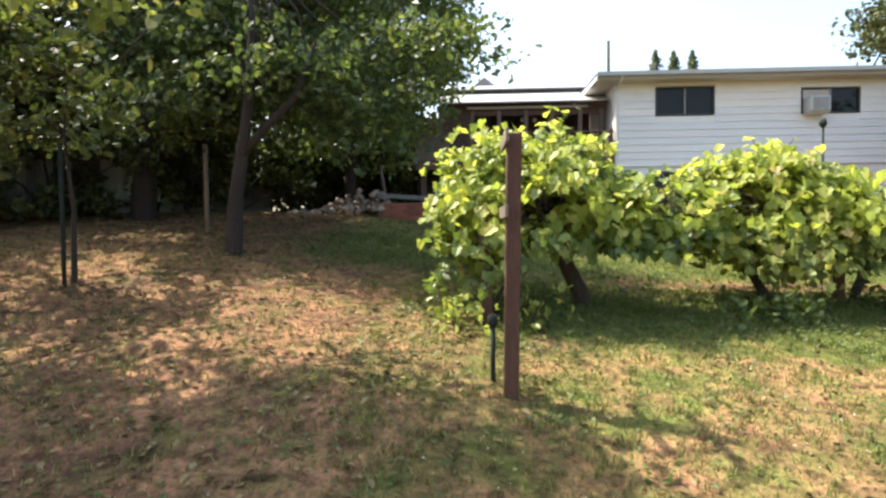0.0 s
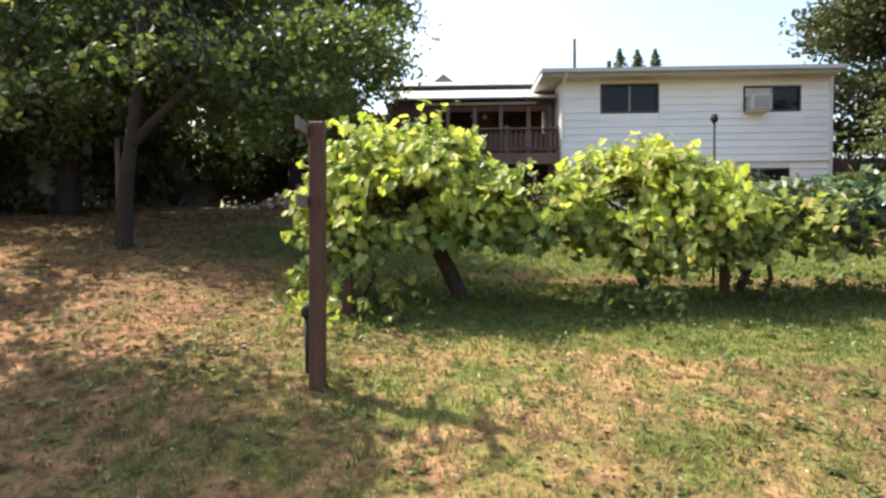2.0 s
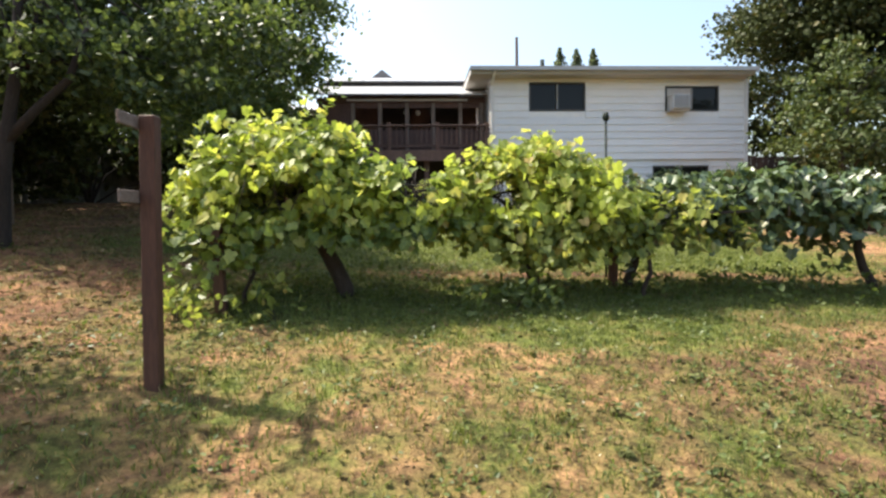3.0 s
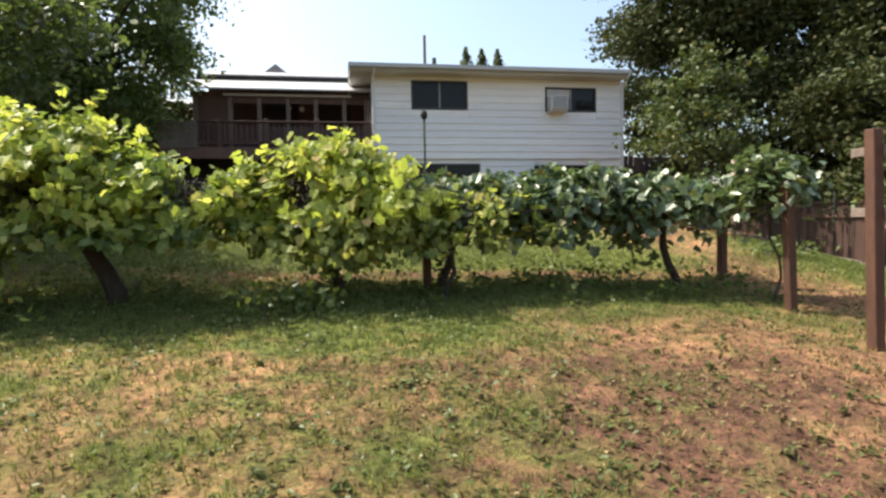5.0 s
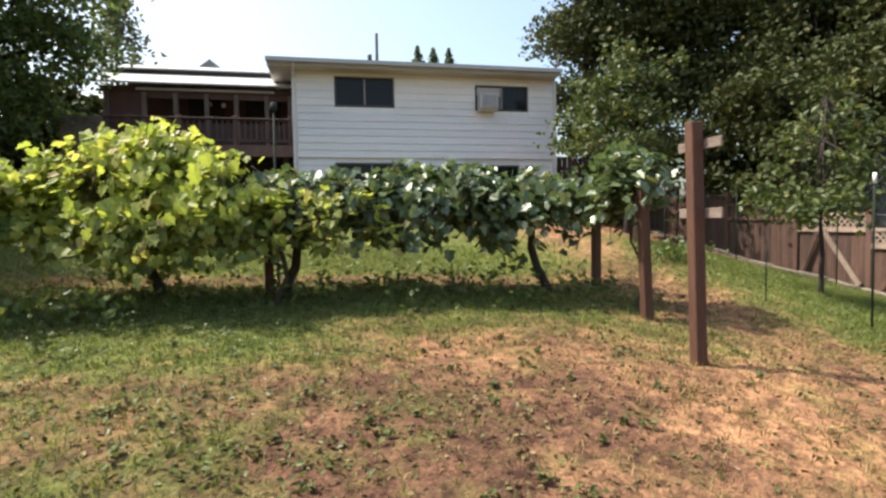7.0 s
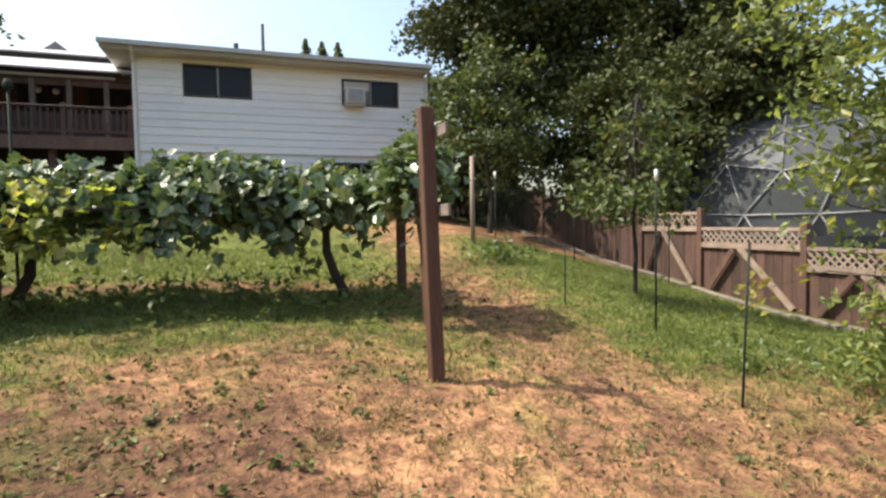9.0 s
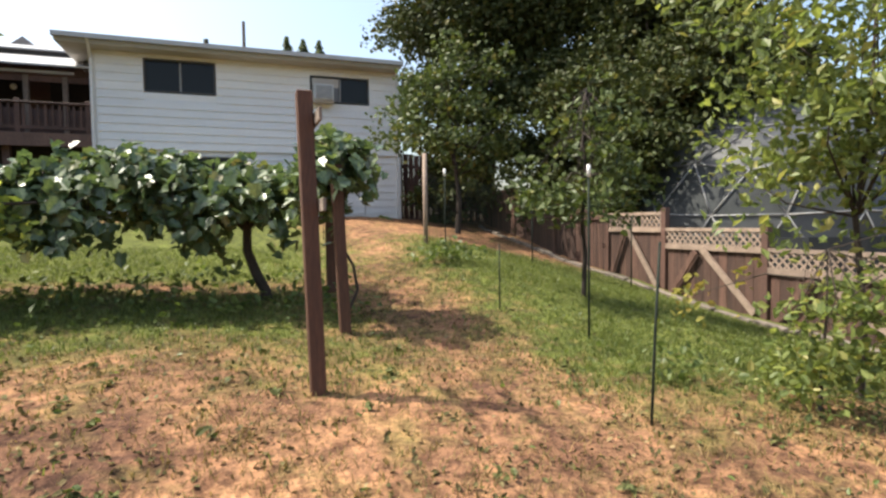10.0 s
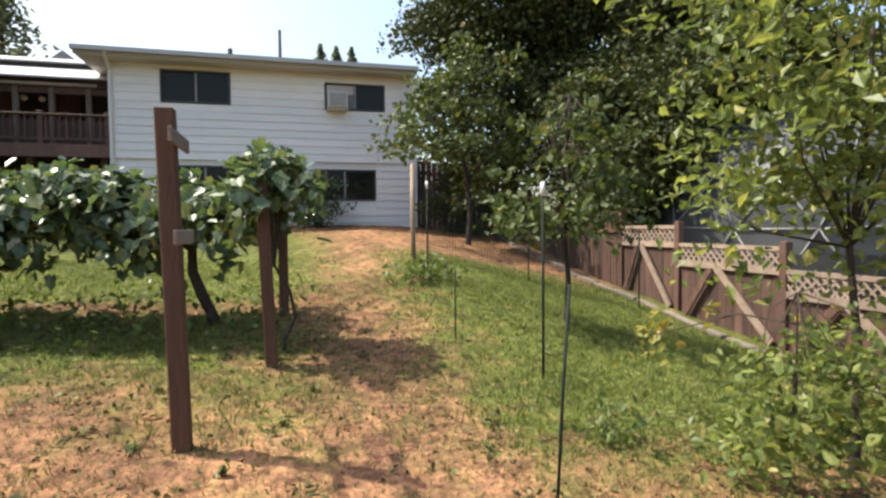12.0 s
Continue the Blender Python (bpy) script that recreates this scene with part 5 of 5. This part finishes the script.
def build_rocks():
    rng = random.Random(9)
    pile = thing("rock_pile", "heap of broken pale field stones under the tree", "rocks", (-2.2, 13.2, ground_at(-2.2, 13.2)))
    meshes = []
    for k in range(7):
        me = bpy.data.meshes.new("stone")
        bm = rock(rng)
        bm.to_mesh(me)
        bm.free()
        me.materials.append(M_STONE)
        meshes.append(me)
    for k in range(230):
        x, y = rng.uniform(-1.9, 0.45), rng.uniform(-0.6, 0.6)
        hmax = 0.62 * max(0.0, 1 - (y / 0.7) ** 2) * min(1, max(0, x + 1.3) / 1.1)
        s = rng.uniform(0.05, 0.12)
        ob = new("stone", meshes[k % 7])
        ob.parent = pile
        z = rng.uniform(0.3, 1.0) * hmax + ground_at(-2.2 + x, 13.2 + y) - ground_at(-2.2, 13.2)
        ob.matrix_local = pose(x, y, z, rng.uniform(0, 360), rng.uniform(0, 360), rng.uniform(0, 360)) @ Matrix.Diagonal((s, s * rng.uniform(0.6, 1), s * rng.uniform(0.5, 0.9), 1))


build_rocks()


def build_planter():
    p = thing("brick_planter", "low red brick planter wall beside the rocks", "planter", (-1.2, 12.7, ground_at(-1.2, 12.7)))
    for row in range(6):
        for k in range(7):
            x = -0.75 + k * 0.22 + (0.11 if row % 2 else 0)
            part("brick", boxed(x, x + 0.205, -0.05, 0.05, row * 0.075 - 0.05, row * 0.075 + 0.015), M_BRICK, p)
    part("mortar", boxed(-0.75, 0.88, -0.04, 0.04, -0.1, 0.4), M_KERB, p)
    part("fill", boxed(-0.75, 0.88, 0.051, 0.9, -0.2, 0.36), M_VINEBARK, p)


build_planter()


def build_lumber():
    """Old boards left against the deck."""
    z = ground_at(-1.2, 13.3)
    a = thing("leaning_plank", "bleached plank leaning beside the rock pile", "plank", (-1.95, 13.4, z))
    part("board", bevelled(beam(bmesh.new(), (0.15, 0, 0.0), (-0.1, 0.3, 1.25), 0.03, 0.1), 0.004), M_LATTICE, a)
    b = thing("timber_beam", "grey timber lying across the brick planter", "timber", (-1.2, 12.95, z + 0.42))
    part("board", bevelled(beam(bmesh.new(), (-0.8, 0, 0.14), (0.9, 0.1, 0.02), 0.1, 0.1), 0.006), M_GREYBOARD, b)
    c = thing("short_post", "pale short post standing by the planter", "post", (-0.35, 12.6, ground_at(-0.35, 12.6)))
    part("shaft", boxed(-0.03, 0.03, -0.03, 0.03, -0.1, 0.65, 0.004), M_LATTICE, c)


build_lumber()


def build_side_fence():
    f = thing("side_fence", "grey weathered board fence in the tree shade", "fence")
    rng = random.Random(6)
    a, b = Vector((-11.0, 5.0)), Vector((-5.2, 15.5))
    n = int((b - a).length / 0.16)
    d = (b - a).normalized()
    for k in range(n):
        p = a + d * 0.16 * k
        z = ground_at(p.x, p.y)
        part("board", box(bmesh.new(), -0.074, 0.074, -0.01, 0.01, z - 0.1, z + 1.75 + rng.uniform(-0.02, 0.02), pose(p.x, p.y, 0, 0, 0, math.degrees(math.atan2(d.y, d.x)))), M_GREYBOARD, f)


build_side_fence()


def build_tarp():
    """Faded tarp hung over the side fence, in loose folds."""
    x, y = -7.15, 11.68
    z = ground_at(x, y)
    t = thing("hanging_tarp", "faded grey-green tarp hanging on the side fence", "tarp", (x, y, z), 61.0)
    bm = bmesh.new()
    w, h, nx, nz = 1.25, 1.35, 24, 10
    for off in (0.0, -0.006):
        grid = [[bm.verts.new((-w / 2 + w * i / nx, -0.06 + off + 0.03 * math.sin(i * 1.1 + 0.4 * j) * (0.3 + j / nz), 1.62 - h * j / nz)) for i in range(nx + 1)] for j in range(nz + 1)]
        for j in range(nz):
            for i in range(nx):
                f = bm.faces.new((grid[j][i], grid[j][i + 1], grid[j + 1][i + 1], grid[j + 1][i]))
                f.smooth = True
    part("sheet", bm, M_TARP, t)


build_tarp()


# ---- hedge and understorey ----
def bush(x, y, rx, ry, rz, n, leaf, mat, seed, label, name="bush"):
    rng = np.random.default_rng(seed)
    t = thing(name, label, "shrub", (x, y, ground_at(x, y)))
    pts, hubs = crown_points(rng, [((0, 0, rz * 0.85), (rx, ry, rz))], n, 0.2, 26)
    pts = pts[pts[:, 2] > 0.02]
    for h in hubs[:10]:
        part("stem", tube(bmesh.new(), [(0, 0, -0.1), (h[0] * 0.4, h[1] * 0.4, abs(h[2]) * 0.6), (h[0], h[1], max(h[2], 0.1))], [0.03 * min(1, rz), 0.02 * min(1, rz), 0.006 * min(1, rz)], 5), M_BARK, t)
    leaves("foliage", pts, leaf, "broad", mat, t, 0.75, seed)
    return t


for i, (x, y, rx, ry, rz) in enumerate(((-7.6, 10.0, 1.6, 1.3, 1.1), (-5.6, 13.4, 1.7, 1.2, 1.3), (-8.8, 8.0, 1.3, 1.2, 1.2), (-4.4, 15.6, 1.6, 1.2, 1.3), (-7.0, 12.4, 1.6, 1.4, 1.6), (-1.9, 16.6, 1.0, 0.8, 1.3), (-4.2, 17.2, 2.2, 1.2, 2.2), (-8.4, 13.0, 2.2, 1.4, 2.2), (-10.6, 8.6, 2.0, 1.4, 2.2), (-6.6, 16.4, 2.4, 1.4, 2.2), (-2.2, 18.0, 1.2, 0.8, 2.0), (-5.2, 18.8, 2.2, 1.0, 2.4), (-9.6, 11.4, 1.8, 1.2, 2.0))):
    bush(x, y, rx, ry, rz, 3000 if rz < 2 else 5200, 0.15 if rz < 2 else 0.2, M_TREEDARK, 60 + i, "dense bush, deep tree shade put into its leaf colour")
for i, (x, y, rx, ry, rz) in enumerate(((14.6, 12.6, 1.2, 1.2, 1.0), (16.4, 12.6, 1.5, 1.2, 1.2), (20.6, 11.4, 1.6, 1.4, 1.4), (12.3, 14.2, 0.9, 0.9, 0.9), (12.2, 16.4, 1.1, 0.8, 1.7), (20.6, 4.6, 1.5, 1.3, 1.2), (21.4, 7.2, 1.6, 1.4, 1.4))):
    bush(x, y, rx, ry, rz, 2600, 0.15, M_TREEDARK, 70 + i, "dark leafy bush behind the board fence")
bush(8.55, 14.3, 0.55, 0.5, 0.7, 1500, 0.09, M_VINEDARK, 81, "round dark shrub against the house wall")
bush(-0.05, 4.5, 0.2, 0.2, 0.2, 70, 0.085, M_VINE, 84, "bright vine sucker beside the end post", "vine_sucker")
bush(0.75, 4.6, 0.15, 0.15, 0.2, 60, 0.085, M_VINE, 85, "bright vine sucker under the vine", "vine_sucker")
bush(2.75, 5.0, 0.35, 0.2, 0.14, 110, 0.085, M_WEED, 86, "bright vine sucker under the vine", "vine_sucker")
bush(9.55, 7.2, 0.38, 0.3, 0.13, 300, 0.075, M_WEED, 82, "low leafy weed clump on the lawn", "weed_clump")
bush(9.7, 3.45, 0.2, 0.18, 0.12, 150, 0.06, M_WEED, 83, "low leafy weed clump beside a stake", "weed_clump")


# ---- grass, weeds and litter ----
def scatter(rng, n, x0, x1, y0, y1, weight):
    x, y = rng.uniform(x0, x1, n), rng.uniform(y0, y1, n)
    keep = rng.uniform(0, 1, n) < weight(x, y)
    return x[keep], y[keep]


def blades(name, x, y, h, width, material, seed, label, lean=0.6):
    """Tapering bent blades of grass, two faces each."""
    rng = np.random.default_rng(seed)
    n = len(x)
    z = land(x, y)
    a = rng.uniform(0, 6.283, n)
    hh = h * rng.uniform(0.5, 1.3, n)
    dx, dy = np.cos(a), np.sin(a)
    ln = rng.uniform(0.2, 1, n) * lean * hh
    b = rng.uniform(0, 6.283, n)
    ux, uy = np.cos(b) * width, np.sin(b) * width
    v = np.empty((n, 5, 3))
    v[:, 0] = np.stack((x - ux, y - uy, z - 0.01), 1)
    v[:, 1] = np.stack((x + ux, y + uy, z - 0.01), 1)
    v[:, 2] = np.stack((x + ux * 0.7 + dx * ln * 0.4, y + uy * 0.7 + dy * ln * 0.4, z + hh * 0.6), 1)
    v[:, 3] = np.stack((x - ux * 0.7 + dx * ln * 0.4, y - uy * 0.7 + dy * ln * 0.4, z + hh * 0.6), 1)
    v[:, 4] = np.stack((x + dx * ln, y + dy * ln, z + hh * 0.95), 1)
    i = np.arange(n)[:, None] * 5
    f4 = (i + np.array((0, 1, 2, 3))).tolist()
    f3 = (i + np.array((3, 2, 4))).tolist()
    me = bpy.data.meshes.new(name)
    me.from_pydata(v.reshape(-1, 3).tolist(), [], f4 + f3)
    return tagged(part(name, me, material), label, "grass", kind="stuff")


def build_cover():
    rng = np.random.default_rng(5)
    patch = lambda x, y: 0.5 + 0.5 * np.sin(3.1 * x + 1.7 * np.sin(2.3 * y)) * np.sin(2.7 * y + 1.3 * np.sin(3.7 * x))
    x, y = scatter(rng, 480000, -6, 13, 0.8, 9.5, lambda x, y: cover(x, y)[0] ** 1.6 * (0.55 + 0.45 * patch(x, y)) * (0.2 + 0.8 * patch(7 * x + np.sin(5 * y), 7.7 * y + np.sin(4 * x))) * np.clip(1.3 - y / 11, 0.2, 1))
    blades("green_grass", x, y, 0.042, 0.0045, M_GRASS, 1, "short green lawn grass, thin and patchy", 1.0)
    x, y = scatter(rng, 520000, -6, 12, 0.8, 7.5, lambda x, y: (1 - cover(x, y)[0]) * (1.05 - cover(x, y)[1]) * (0.4 + 0.6 * patch(x + 3, y)) * (0.1 + 0.9 * patch(8 * x + np.sin(6 * y), 8.7 * y + np.sin(5 * x)) ** 1.5) * np.clip(1.3 - y / 9, 0.15, 1))
    blades("dry_grass", x, y, 0.036, 0.0036, M_STRAW, 2, "dry straw-coloured mown grass", 1.6)
    x, y = scatter(rng, 120000, -3, 12, 0.8, 7.5, lambda x, y: np.clip(cover(x, y)[0] + 0.1, 0, 1) * (0.06 + 1.1 * patch(1.7 * x, 1.7 * y) ** 3) * np.where(x < 5.2, 0.62, np.where((x > 6.4) & (x < 9.2), 0.1, 0.25)))
    z = land(x, y) + rng.uniform(0.01, 0.06, len(x))
    tagged(leaves("clover_and_weeds", np.stack((x, y, z), 1), 0.035, "broad", M_WEED, None, 0.35, 3, kind="stuff"), "low clover and broadleaf weeds in the lawn", "weeds")
    # taller weeds below the vine row
    x, y = scatter(rng, 9000, -0.2, 8.2, 5.3, 7.6, lambda x, y: patch(2 * x, 1.5 * y) ** 1.5 * np.where(x < 3.8, 0.12, 0.55) * np.clip((7.2 - y) / 0.5, 0.12, 1))
    z = land(x, y) + rng.uniform(0.02, 0.2, len(x))
    tagged(leaves("row_weeds", np.stack((x, y, z), 1), 0.07, "broad", M_WEED, None, 0.55, 7, kind="stuff"), "leafy weeds growing under the vine row", "weeds")
    # flat rosettes on the bare earth
    cx, cy = scatter(rng, 800, 2.2, 10.5, 0.9, 4.6, lambda x, y: (0.1 + 0.6 * cover(x, y)[1]) * patch(0.9 * x + 1, 1.3 * y) ** 2 * np.where(x > 6.6, 0.45, 1.0))
    a, r = rng.uniform(0, 6.283, (len(cx), 11)), rng.uniform(0.01, 0.06, (len(cx), 11)) * rng.uniform(0.4, 1.3, (len(cx), 1))
    x, y = (cx[:, None] + r * np.cos(a)).ravel(), (cy[:, None] + r * np.sin(a)).ravel()
    z = land(x, y) + rng.uniform(0.012, 0.04, len(x))
    tagged(leaves("weed_rosettes", np.stack((x, y, z), 1), 0.042, "broad", M_ROSETTE, None, 0.4, 8, kind="stuff"), "flat green weed rosettes on bare earth", "weeds")
    x, y = scatter(rng, 1500, -4, 4.5, 1.4, 6.2, lambda x, y: 0.15 + 0.5 * cover(x, y)[0])
    z = land(x, y) + rng.uniform(0.03, 0.07, len(x))
    tagged(leaves("clover_flowers", np.stack((x, y, z), 1), 0.015, "broad", M_PETAL, None, 0.5, 9, kind="stuff"), "tiny pale clover flowers in the grass", "flowers")
    x, y = scatter(rng, 30000, -8, 3, 0.8, 12, lambda x, y: np.clip(0.9 - 0.35 * (x + 1.5), 0.03, 0.7) * (0.3 + 0.7 * patch(x, 2 * y)))
    z = land(x, y) + rng.uniform(0.005, 0.03, len(x))
    tagged(leaves("leaf_litter", np.stack((x, y, z), 1), 0.05, "broad", M_LITTER, None, 0.25, 4, kind="stuff"), "brown fallen leaves scattered on dry ground", "leaf litter")
    x, y = scatter(rng, 34000, 1.5, 12, 0.8, 6.5, lambda x, y: (0.25 + 0.75 * cover(x, y)[1]) * patch(1.9 * x, 2.1 * y) * (1 - 0.7 * cover(x, y)[0]))
    z = land(x, y) + rng.uniform(0.005, 0.02, len(x))
    tagged(leaves("dead_leaves", np.stack((x, y, z), 1), 0.034, "broad", M_DEADLEAF, None, 0.45, 6, kind="stuff"), "curled dead leaves on the bare earth", "leaf litter")


build_cover()
